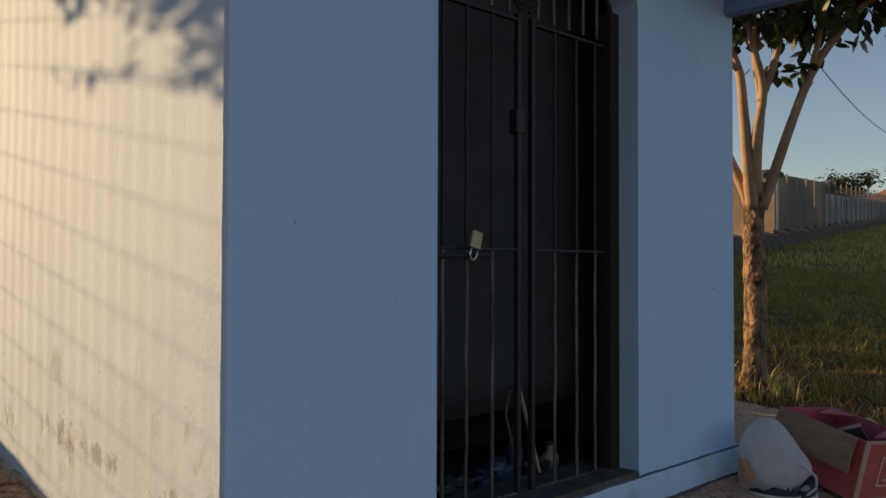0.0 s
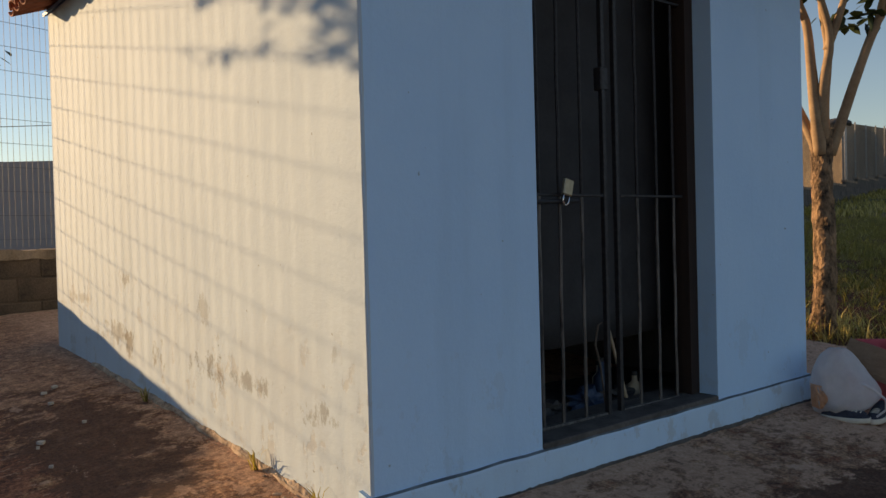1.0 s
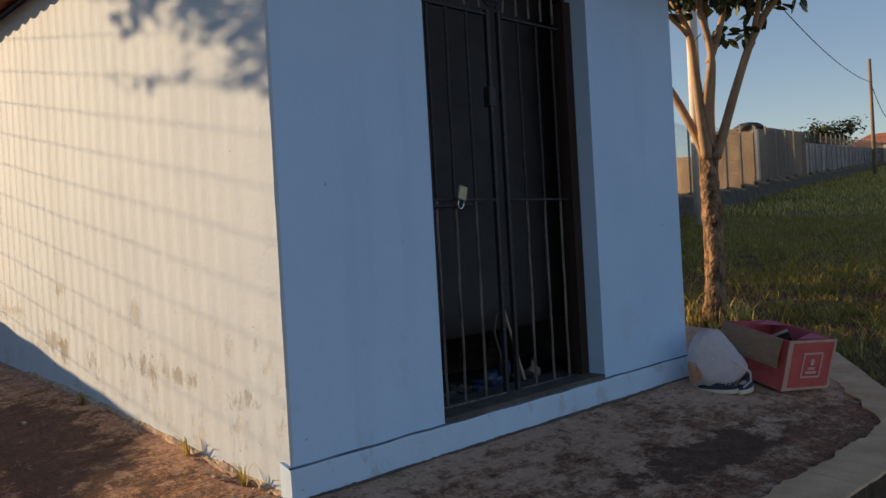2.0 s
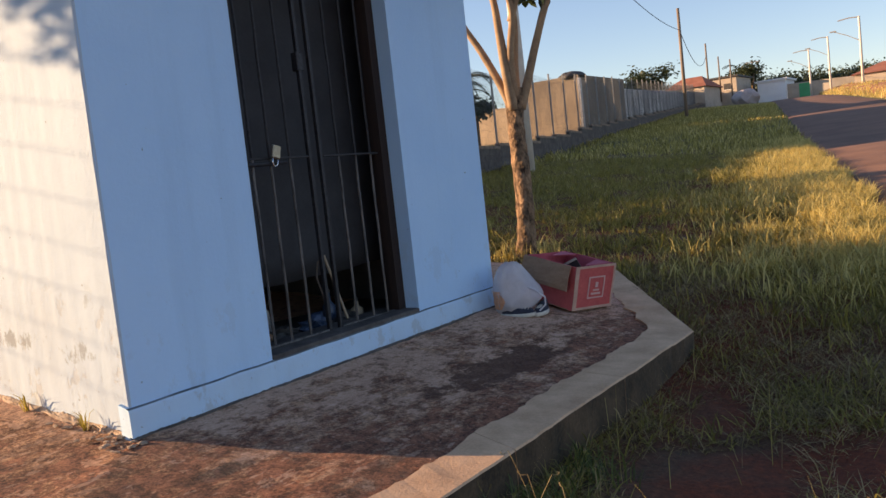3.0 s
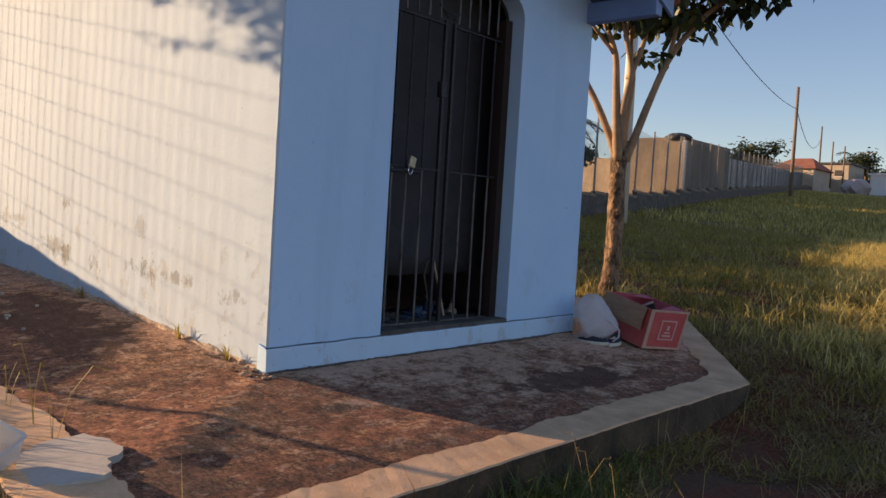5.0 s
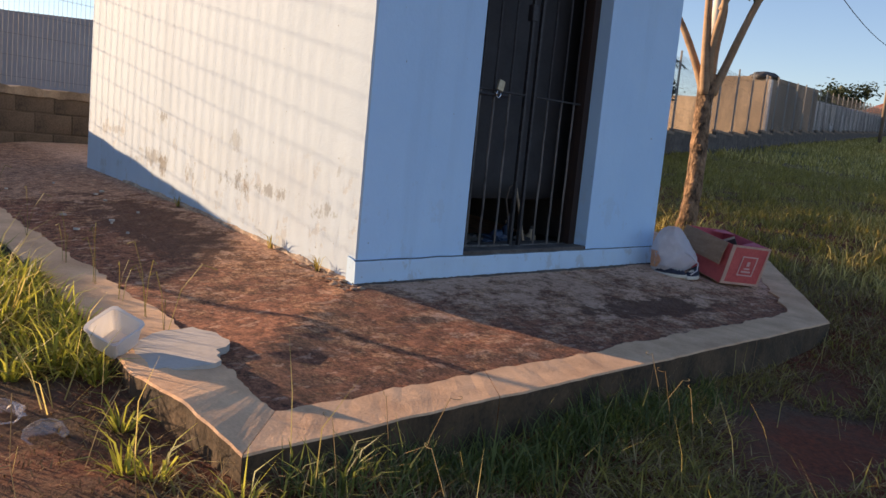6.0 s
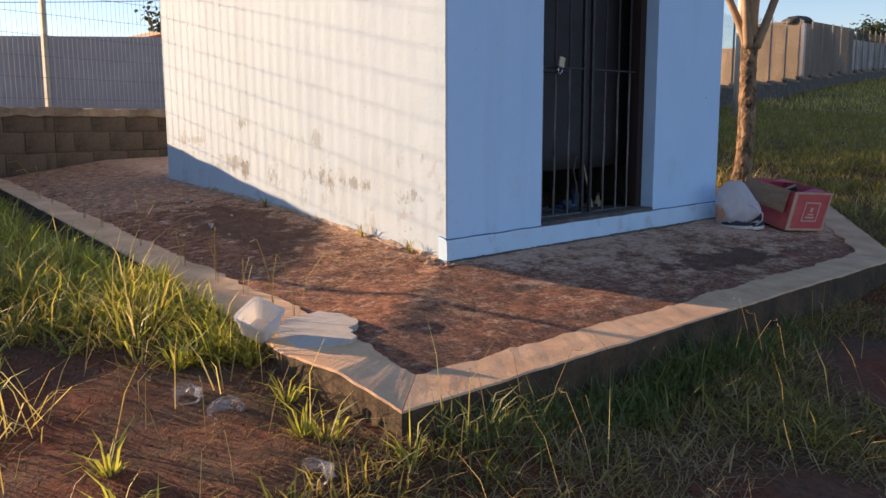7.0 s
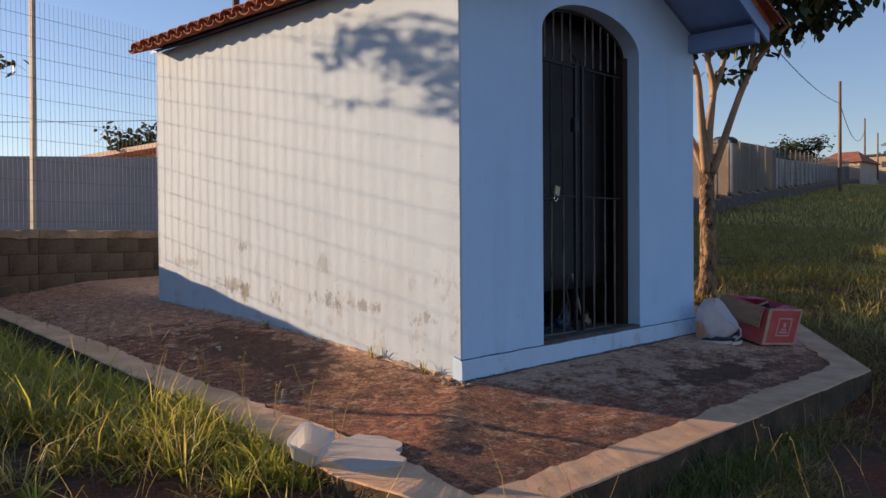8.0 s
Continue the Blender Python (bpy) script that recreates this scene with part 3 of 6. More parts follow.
def plinth(y0, y1):
    bm = bmesh.new()
    rows = []
    for y in np.linspace(y0, y1, int((y1 - y0) / 0.06) + 2):
        top = 0.062 + 0.012 * y + 0.006 * noise.noise((y * 6, 1, 1))
        out = 0.02 + 0.006 * noise.noise((y * 5, 4, 1))
        rows.append([bm.verts.new(p) for p in ((0.004, y, top + 0.004), (out * 0.85, y, top - 0.002), (out, y, top - 0.012), (out + 0.006, y, -0.2), (-0.05, y, -0.2), (-0.05, y, top + 0.018))])
    for a, b in zip(rows, rows[1:]):
        for k in range(6):
            bm.faces.new((a[k], a[(k + 1) % 6], b[(k + 1) % 6], b[k])).material_index = 1 if k == 0 else 0
    bm.faces.new(rows[0][::-1])
    bm.faces.new(rows[-1])
    return bm


# ledge colour holds both grime and the dark shadow line under the wall
LEDGE = simple("grey dirt on the ledge", (0.05, 0.065, 0.075), (0.16, 0.20, 0.225), 9, 0.95, bump_s=0.5)
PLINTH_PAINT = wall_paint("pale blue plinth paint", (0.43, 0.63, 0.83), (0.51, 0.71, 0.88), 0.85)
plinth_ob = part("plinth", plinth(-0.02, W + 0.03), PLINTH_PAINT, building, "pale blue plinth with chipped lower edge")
plinth_ob.data.materials.append(LEDGE)
bm = boxed(-0.30, 0.007, DOOR_A + 0.002, DOOR_B - 0.002, 0.05, 0.096, bevel=0.005)
for v in bm.verts:
    v.co.z += 0.012 * (v.co.y - DOOR_A) + (0.003 * noise.noise(v.co * 9) if v.co.z > 0.08 else 0)
part("door_sill", bm, SILL, building, "dirty dark cement door sill")
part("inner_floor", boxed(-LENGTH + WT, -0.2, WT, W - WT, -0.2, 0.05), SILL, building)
# lining added over the blue inner faces, room shade put into its colour
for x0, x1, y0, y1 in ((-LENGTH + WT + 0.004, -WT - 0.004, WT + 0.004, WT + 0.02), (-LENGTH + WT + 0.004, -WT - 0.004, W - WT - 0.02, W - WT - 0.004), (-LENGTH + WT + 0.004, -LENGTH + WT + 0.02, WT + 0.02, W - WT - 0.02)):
    part("inner_lining", boxed(x0, x1, y0, y1, 0.05, EAVE), PLASTER_IN, building, "inner wall lining with the room's shade put into its colour")

# roof: timber deck, then clay tiles row by row
XF, XB, OV = 0.56, -LENGTH - 0.08, 0.13
for sgn in (1, -1):
    bm = bmesh.new()
    y_e, y_r = (-0.012, RIDGE_Y) if sgn == 1 else (W + OV, RIDGE_Y)
    z_e, z_r = EAVE - SLOPE * (0.012 if sgn == 1 else OV), EAVE + SLOPE * RIDGE_Y
    pts = [(XF, y_e, z_e), (XB, y_e, z_e), (XB, y_r, z_r), (XF, y_r, z_r)]
    lo = [bm.verts.new((x, y, z + 0.012)) for x, y, z in pts]
    hi = [bm.verts.new((x, y, z + 0.035)) for x, y, z in pts]
    bm.faces.new(lo[::-1])
    bm.faces.new(hi)
    for k in range(4):
        bm.faces.new((lo[k], lo[(k + 1) % 4], hi[(k + 1) % 4], hi[k]))
    part("roof_deck", bm, PAINT_DEEP, building, "blue painted boards under the tiles")
for y in (0.0, W - 0.09):
    part("eave_beam", boxed(0.001, XF, y, y + 0.09, 2.272, 2.415, bevel=0.004), PAINT_DEEP, building, "blue painted beam carrying the porch eave")
part("ridge_beam", boxed(0.001, XF, RIDGE_Y - 0.04, RIDGE_Y + 0.04, 2.83, 2.98, bevel=0.004), PAINT_DEEP, building)
for sgn in (1, -1):
    bm = bmesh.new()
    y_e = -OV if sgn == 1 else W + OV
    pts = [(y_e, EAVE - SLOPE * OV), (RIDGE_Y, EAVE + SLOPE * RIDGE_Y)]
    vs = []
    for x in (XF + 0.001, XF + 0.022):
        vs.append([bm.verts.new((x, pts[0][0], pts[0][1] - 0.07)), bm.verts.new((x, pts[1][0], pts[1][1] - 0.07)), bm.verts.new((x, pts[1][0], pts[1][1] + 0.05)), bm.verts.new((x, pts[0][0], pts[0][1] + 0.05))])
    bm.faces.new(vs[0][::-1])
    bm.faces.new(vs[1])
    for k in range(4):
        bm.faces.new((vs[0][k], vs[0][(k + 1) % 4], vs[1][(k + 1) % 4], vs[1][k]))
    part("bargeboard", bm, PAINT_DEEP, building)


def tile_mesh(length, r0, r1, up):
    """A half-round clay tile, tapering, open below (or above)."""
    bm = bmesh.new()
    n = 7
    rings = []
    for s, r in ((0.0, r0), (length, r1)):
        ring_o, ring_i = [], []
        for k in range(n):
            a = math.pi * k / (n - 1)
            c, q = math.cos(a), math.sin(a) * (1 if up else -1)
            ring_o.append(bm.verts.new((r * c, s, 0.6 * r * q)))
            ring_i.append(bm.verts.new(((r - 0.012) * c, s, 0.6 * (r - 0.014) * q)))
        rings.append(ring_o + ring_i[::-1])
    m = len(rings[0])
    for k in range(m):
        bm.faces.new((rings[0][k], rings[0][(k + 1) % m], rings[1][(k + 1) % m], rings[1][k]))
    for ring, flip in ((rings[0], False), (rings[1], True)):
        for k in range(n - 1):
            f = (ring[k], ring[k + 1], ring[m - 2 - k], ring[m - 1 - k])
            bm.faces.new(f[::-1] if flip else f)
    return bm


roof = thing("roof", "", "", (0, 0, 0))
roof.parent = building
tile_up = mesh_of("tile", tile_mesh(0.46, 0.085, 0.068, True), TILE, True)
tile_dn = mesh_of("tile", tile_mesh(0.46, 0.068, 0.085, False), TILE, True)
rng = random.Random(4)
pitch = math.atan(SLOPE)
for sgn in (1, -1):
    cols_n = 27
    step = (XF - XB - 0.1) / (cols_n - 1)
    for row in range(4):
        for c in range(cols_n):
            x = XB + 0.06 + c * step
            for me, dz, dx in ((tile_dn, 0.098, 0.0), (tile_up, 0.092, step / 2)):
                if row > 1 and me is tile_dn:
                    continue
                s = -0.10 + row * 0.38
                y = -OV + s * math.cos(pitch)
                z = EAVE - SLOPE * OV + s * math.sin(pitch) + dz + 0.006 * rng.random()
                ob = new("tile", me)
                m = Matrix.Translation((x + dx, y, z)) @ Matrix.Rotation(pitch - 0.03, 4, "X") @ Matrix.Rotation(radians(rng.uniform(-2, 2)), 4, "Z")
                if sgn < 0:
                    m = Matrix.Translation((0, W, 0)) @ Matrix.Diagonal((1, -1, 1, 1)) @ m
                ob.matrix_basis = m
                ob.parent = roof
part("vent_pipe", tube([(-2.55, 0.12, 2.5), (-2.55, 0.12, 2.72)], 0.03, 10), DARK, building, "short dark vent pipe")

# gate of two leaves, and the bars of the arch above
gate = part("gate", boxed(-0.16, -0.12, DOOR_A, DOOR_A + 0.035, 0.082, SPRING), GATE, building, "dark double-leaf steel bar gate, chained shut")
GX = -0.14


def bar(y0, z0, y1, z1, r=0.008, mat=GATE, flat=False, name="bar"):
    if flat:
        bm = boxed(GX - 0.012, GX + 0.012, y0, y1, z0, z1, bevel=0.002)
    else:
        n = 7
        pts = [(GX + 0.004 * noise.noise((y0 * 9, k, 1)), y0 + (y1 - y0) * k / n + 0.004 * noise.noise((y0 * 5, k * 0.7, 6)), z0 + (z1 - z0) * k / n) for k in range(n + 1)]
        bm = tube(pts, r, 6)
    return part(name, bm, mat, gate)


# lower halves take the paler steel: wear and light put into one colour
for y in (0.945, 1.069, 1.208, 1.588, 1.732, 1.865):
    bar(y, 0.10, y, 1.06, 0.0075, GATE_WORN_LIT)
    bar(y, 1.06, y, 1.975, 0.0075, GATE)
bar(0.825, 0.10, 0.825, 1.975, 0.0075)
for y in (1.355, 1.44):
    bar(y - 0.011, 0.09, y + 0.011, 2.0, flat=True, name="stile")
for y0, y1 in ((0.825, 1.34), (1.455, 1.93)):
    for z in (0.105, 1.06, 1.975):
        bar(y0, z - 0.006, y1, z + 0.006, flat=True, name="rail", mat=GATE_WORN_LIT if z < 1 else GATE)
# fanlight bars paler as well, the light on them put into the colour
for y in (0.90, 1.0, 1.10, 1.20, 1.30, 1.48, 1.58, 1.68, 1.78, 1.88):
    bar(y, 2.0, y, arch_z(y) - 0.004, 0.0075, GATE_WORN_LIT)
part("scroll", tube([(GX, 1.40 + s * 0.11 * math.sin(a * 1.1), 2.0 + 0.20 * math.sin(a / 2) ** 1.0 * (0.6 + 0.4 * math.cos(a))) for s in (-1, 1) for a in (np.linspace(0.2, 2.6, 9) if s < 0 else np.linspace(2.6, 0.2, 9))], 0.007, 6), GATE, gate)
bm = bmesh.new()
ring = [(GX, (DOOR_A + DOOR_B) / 2 - 0.59 * math.cos(math.pi * k / 24), SPRING + (RISE - 0.012) * math.sin(math.pi * k / 24)) for k in range(25)]
add_tube(bm, ring, 0.012, 6)
part("arch_frame", bm, GATE, gate)
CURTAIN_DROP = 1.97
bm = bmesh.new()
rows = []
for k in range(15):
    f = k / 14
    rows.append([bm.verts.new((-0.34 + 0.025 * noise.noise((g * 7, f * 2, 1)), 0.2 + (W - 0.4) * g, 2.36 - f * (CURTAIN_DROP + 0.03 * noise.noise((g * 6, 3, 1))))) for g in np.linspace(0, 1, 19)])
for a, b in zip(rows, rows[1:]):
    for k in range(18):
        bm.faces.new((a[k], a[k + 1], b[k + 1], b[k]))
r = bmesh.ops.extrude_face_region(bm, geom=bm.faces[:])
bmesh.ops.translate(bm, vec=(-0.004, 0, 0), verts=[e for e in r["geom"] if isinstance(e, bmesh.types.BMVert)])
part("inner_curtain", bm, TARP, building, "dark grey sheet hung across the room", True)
part("jamb", boxed(-0.19, -0.10, 1.925, DOOR_B + 0.03, 0.083, SPRING), RUST, gate, "rusty brown jamb")
part("lock_box", boxed(GX - 0.03, GX + 0.014, 1.335, 1.385, 1.52, 1.62, bevel=0.004), GATE, gate)
lock_bar = part("hasp", tube([(GX + 0.02, 0.83, 1.03), (GX + 0.022, 0.98, 1.03), (GX + 0.02, 1.16, 1.035)], 0.01, 8), GATE, gate)
padlock = thing("padlock", "dull brass padlock hanging open-side up on the gate hasp", "padlock", (GX + 0.04, 1.075, 1.06))
turn = Matrix.Translation((GX + 0.042, 1.068, 1.062)) @ Matrix.Rotation(radians(-14), 4, "X")
part("lock_body", boxed(-0.009, 0.009, -0.027, 0.027, -0.005, 0.062, turn, 0.004), BRASS, padlock)
bm = tube([turn @ Vector(p) for p in ((0, -0.017, 0), (0, -0.017, -0.03), (0, -0.01, -0.043), (0, 0.0, -0.048), (0, 0.01, -0.043), (0, 0.017, -0.03), (0, 0.017, 0))], 0.0045, 8)
part("shackle", bm, CHROME, padlock, "bright steel shackle", True)

# ---- boundary wall of blocks and the mesh fence on it ----
PANEL = 2.5
YAW = math.atan(LEAN_Y)                       # turn of the fence line about z
FDIR = Vector((-math.sin(YAW), math.cos(YAW), 0))
FSTART = Vector((fence_x(-12.62), -12.62, 0))


def fence_frame(s):
    """Pose at s metres along the fence: local y along it, local x towards the road."""
    s += 1.25 if s > 8.5 * PANEL else 0.0            # one wider bay behind the building
    p = FSTART + FDIR * s
    return Matrix.Translation(p) @ Matrix.Rotation(YAW, 4, "Z")


WALL_TOP = [(-20, 0.62), (-6, 0.72), (-2.5, 0.9), (1.2, 0.92), (5, 1.15), (17.7, 1.82), (20.5, 1.88), (25.6, 2.13), (30.3, 2.45), (38, 3.0), (60, 4.5), (86, 6.2), (110, 7.8), (160, 10)]


def wall_top(y):
    return float(np.interp(y, [a for a, _ in WALL_TOP], [b for _, b in WALL_TOP]))


boundary = thing("wall_boundary", "low weathered concrete block wall with a rough cement cap", "wall", kind="structure")
block_me = mesh_of("block", boxed(-0.07, 0.07, 0.0, 0.39, 0.0, 0.19, bevel=0.006), BLOCK)
far_v, far_f = [], []


def far_box(m, x0, x1, y0, y1, z0, z1):
    k = len(far_v)
    far_v.extend(tuple(m @ Vector(p)) for p in ((x0, y0, z0), (x1, y0, z0), (x1, y1, z0), (x0, y1, z0), (x0, y0, z1), (x1, y0, z1), (x1, y1, z1), (x0, y1, z1)))
    far_f.extend(tuple(k + i for i in f) for f in ((0, 3, 2, 1), (4, 5, 6, 7), (0, 1, 5, 4), (1, 2, 6, 5), (2, 3, 7, 6), (3, 0, 4, 7)))


cap_bm, core_bm, rest = bmesh.new(), bmesh.new(), random.Random(11)
for i in range(58):
    m = fence_frame(i * PANEL)
    y_mid = (m @ Vector((0, PANEL / 2, 0))).y
    top = round(wall_top(y_mid) / 0.1) * 0.1 - 0.06
    near = -3.8 < y_mid < 4
    add_box(core_bm, -0.066, 0.066, 0.0, PANEL, top - 1.3, top - 0.01, m)
    add_box(cap_bm, -0.095, 0.095, 0.002, PANEL - 0.002, top - (0.05 if near else 0.02), top + (0.03 if near else 0.065), m)
    for course in range(6):
        z = top - 0.2 * (course + 1)
        y = -0.2 if course % 2 else 0.0
        while y < PANEL - 0.01:
            a, b = max(y, 0.0), min(y + 0.39, PANEL - 0.005)
            if near and b - a > 0.03:
                ob = new("block", block_me)
                ob.matrix_basis = m @ Matrix.Translation((0.006 * rest.random(), a, z)) @ Matrix.Diagonal((1, (b - a) / 0.39, 1, 1))
                ob.parent = boundary
            elif not near and b - a > 0.03 and i < 40:
                far_box(m, -0.07, 0.07, a, b, z, z + 0.19)
            y += 0.4
bmesh.ops.subdivide_edges(cap_bm, edges=[e for e in cap_bm.edges if e.calc_length() > 1], cuts=44)
roughen(cap_bm, 0.022, 8.0)
part("wall_core", core_bm, BLOCK, boundary)
part("wall_cap", cap_bm, CAPC, boundary, "rough brown cement cap")
me = bpy.data.meshes.new("blocks")
me.from_pydata(far_v, [], far_f)
me.materials.append(BLOCK_FAR)
rest_ob = new("blocks", me)
rest_ob.parent = boundary
tagged(rest_ob, "", kind="stuff")

fence = thing("mesh_fence", "tall welded wire mesh fence on galvanised steel posts", "fence", tuple(FSTART))


def panel_mesh(width, height):
    """A welded mesh panel of square-cut wires with slight bends."""
    bm = bmesh.new()
    for k in range(int(width / 0.05)):
        y = 0.025 + k * 0.05
        bow = 0.006 * noise.noise((k * 0.37, 3, 1))
        add_tube(bm, [(0, y, 0), (bow, y + bow, height * 0.35), (-bow, y - bow * 0.5, height * 0.7), (0, y, height)], 0.0019, 4, False)
    z = 0.06
    while z < height + 0.01:
        add_tube(bm, [(0.004, 0, z), (0.006, width * 0.5, z + 0.006 * noise.noise((z * 3, 1, 1))), (0.004, width, z)], 0.0023, 4, False)
        z += 0.2
    return bm


panel_me = mesh_of("mesh_panel", panel_mesh(PANEL, 2.22), WIRE)
post_bm = boxed(-0.03, 0.03, -0.02, 0.02, -0.02, 2.36, bevel=0.004)
post_me = mesh_of("post", post_bm, GALV)
for i in range(46):
    m = fence_frame(i * PANEL)
    y_mid = (m @ Vector((0, PANEL / 2, 0))).y
    top = round(wall_top(y_mid) / 0.1) * 0.1
    back = Matrix.Translation(-FSTART)
    for me, dx, tilt in ((post_me, 0.0, rest.uniform(-0.8, 0.8)), (panel_me, 0.035, 0.0)):
        ob = new(me.name, me)
        ob.parent = fence
        ob.matrix_basis = back @ m @ Matrix.Translation((dx, -0.3 if i == 0 else 0.0, top)) @ Matrix.Rotation(radians(tilt), 4, "X")

# ---- trees ----
def leaf_cloud(centres, count, size, spread, droop, seed, material, name, parent, squash=0.8, broad=0.21):
    """Many single oval leaves of four faces, curving down, round the given twig ends."""
    r = np.random.RandomState(seed)
    c = np.array(centres, float)
    p = c[r.randint(0, len(c), count)] + r.normal(0, 1, (count, 3)) * np.array([spread, spread, spread * squash])
    az = r.uniform(0, 2 * np.pi, count)
    dip = np.radians(r.normal(droop, 22, count))
    ln = size * r.uniform(0.6, 1.25, count)
    d = np.stack([np.cos(az) * np.cos(dip), np.sin(az) * np.cos(dip), -np.sin(dip)], 1)
    up = np.stack([np.cos(az) * np.sin(dip), np.sin(az) * np.sin(dip), np.cos(dip)], 1)
    side = np.cross(d, up)
    roll = r.normal(0, 0.5, count)[:, None]
    side, up = side * np.cos(roll) + up * np.sin(roll), up * np.cos(roll) - side * np.sin(roll)
    w = ln * broad
    L, Wd = ln[:, None], w[:, None]
    m1, m2 = p + d * L * 0.3, p + d * L * 0.66 - up * L * 0.04
    verts = np.stack([p, m1 + side * Wd * 0.9, m1 - side * Wd * 0.9, m2 + side * Wd * 0.85, m2 - side * Wd * 0.85, p + d * L - up * L * 0.14], 1).reshape(-1, 3)
    k = (np.arange(count) * 6)[:, None]
    tris = np.concatenate([k + np.array([[0, 1, 2]]), k + np.array([[1, 3, 2]]), k + np.array([[2, 3, 4]]), k + np.array([[3, 5, 4]])])
    me = bpy.data.meshes.new(name)
    me.from_pydata(verts.tolist(), [], tris.tolist())
    me.materials.append(material)
    ob = new(name, me)
    ob.parent = parent
    ob.matrix_parent_inverse = Matrix.Translation(-parent.location)
    return tagged(ob, kind="stuff")


def grow(bm, start, heading, length, radius, bend, seed, ends, depth, spread=0.6):
    """A limb that curves upward and splits; twig ends are gathered in ends."""
    r = random.Random(seed)
    p, d = Vector(start), Vector(heading).normalized()
    pts, rad = [p.copy()], [radius]
    n = 6
    for k in range(n):
        d = (d + Vector((r.uniform(-1, 1), r.uniform(-1, 1), 0.4)) * bend).normalized()
        p = p + d * length / n
        pts.append(p.copy())
        rad.append(radius * (1 - 0.5 * (k + 1) / n))
    add_tube(bm, pts, rad, 8 if radius > 0.02 else 5)
    ends.append(tuple(pts[-1]))
    if depth:
        for j in range(3 if depth > 1 else 4):
            f = r.uniform(0.5, 1.0)
            i = min(n, int(f * n))
            side = Vector((r.uniform(-1, 1), r.uniform(-1, 1), r.uniform(-0.1, 0.5))).normalized()
            grow(bm, pts[i], d + side * spread * 1.6, length * r.uniform(0.5, 0.75), rad[i] * 0.65, bend, r.random() * 1e6, ends, depth - 1, spread)
    return pts


def street_tree():
    t = thing("tree", "slender street tree with several tan limbs and drooping dark leaves", "tree", (-1.0, 5.1, 0.1))
    bm = bmesh.new()
    gz = float(ground_z(-1.0, 5.1))
    ys = np.linspace(0, 1, 90)
    pts = [(-1.0 - 0.04 * f + 0.02 * math.sin(5 * f), 5.07 + 0.18 * f, gz - 0.1 + f * (1.78 - gz)) for f in ys]
    rad = [0.088 + 0.06 * max(0, 0.16 - f) / 0.16 - 0.006 * f + 0.024 * max(0, f - 0.85) / 0.15 for f in ys]
    add_tube(bm, pts, rad, 44)
    for v in bm.verts:
        f = (v.co.z - gz + 0.1) / (1.88 - gz)
        out = (v.co - Vector((-1.0 - 0.04 * f, 5.07 + 0.18 * f, v.co.z))).normalized()
        q = Vector((v.co.x * 17, v.co.y * 17, v.co.z * 8))
        flake = noise.noise(q) + 0.5 * noise.noise(q * 2.3)
        v.co += Vector(noise.noise_vector(v.co * 6)) * 0.010 + out * (0.007 * math.copysign(abs(flake) ** 0.5, flake) + 0.004 * noise.noise(v.co * 60))
    part("trunk", bm, BARK, t, "rough flaking brown bark")
    ends = []
    fork = Vector((-1.05, 5.25, 1.58))
    right, away = Vector((0.81, 0.585, 0)), Vector((-0.585, 0.81, 0))      # across and along the view
    def limb(r0, depth, seed, *steps):
        """One bare limb through (across, along, up) steps; its upper end goes on in twigs."""
        bm = bmesh.new()
        knots = [fork + right * a + away * w + Vector((0, 0, h)) for a, w, h in steps]
        pts = []
        for k in range(len(knots) - 1):
            p0, p1, p2, p3 = knots[max(k - 1, 0)], knots[k], knots[k + 1], knots[min(k + 2, len(knots) - 1)]
            for f in (0.0, 0.25, 0.5, 0.75):
                pts.append(0.5 * (2 * p1 + (p2 - p0) * f + (2 * p0 - 5 * p1 + 4 * p2 - p3) * f * f + (3 * p1 - p0 - 3 * p2 + p3) * f ** 3))
        pts.append(knots[-1])
        n = len(pts)
        add_tube(bm, pts, [r0 * (1 - 0.55 * k / n) * (1 + 0.10 * noise.noise((k * 0.8, seed, 1))) for k in range(n)], 10)
        d = (pts[-1] - pts[-3]).normalized()
        rr = random.Random(seed)
        for j in range(3):
            side = Vector((rr.uniform(-1, 1), rr.uniform(-1, 1), rr.uniform(0.0, 0.6))).normalized()
            grow(bm, pts[-1 - j * 2], d + side * 0.75, rr.uniform(0.55, 0.85), r0 * 0.42, 0.1, seed * 7 + j, ends, depth, 0.75)
        part("limb", bm, LIMB, t, "", True)
    limb(0.046, 2, 20, (-0.03, -0.02, -0.12), (-0.13, 0.0, 0.16), (-0.28, 0.05, 0.5), (-0.44, 0.1, 0.8), (-0.54, 0.12, 1.08), (-0.62, 0.15, 1.35))
    limb(0.055, 2, 21, (-0.03, -0.06, -0.1), (-0.07, -0.1, 0.25), (-0.1, -0.12, 0.62), (-0.13, -0.1, 0.98), (-0.22, -0.05, 1.25))
    limb(0.044, 2, 22, (0.0, -0.04, -0.05), (-0.02, -0.14, 0.4), (0.03, -0.2, 0.8), (-0.05, -0.24, 1.15), (-0.1, -0.2, 1.4))
    limb(0.036, 1, 23, (0.01, -0.18, 0.72), (0.1, -0.2, 0.98), (0.16, -0.16, 1.2), (0.18, -0.1, 1.5))
    limb(0.046, 2, 24, (0.03, 0.08, -0.1), (0.05, 0.18, 0.35), (0.1, 0.26, 0.8), (0.06, 0.3, 1.2), (0.1, 0.3, 1.5))
    limb(0.047, 2, 25, (0.05, -0.02, -0.1), (0.15, -0.02, 0.2), (0.26, -0.04, 0.54), (0.41, -0.06, 0.94), (0.6, -0.06, 1.24), (0.88, -0.04, 1.54), (1.4, 0.0, 1.86))
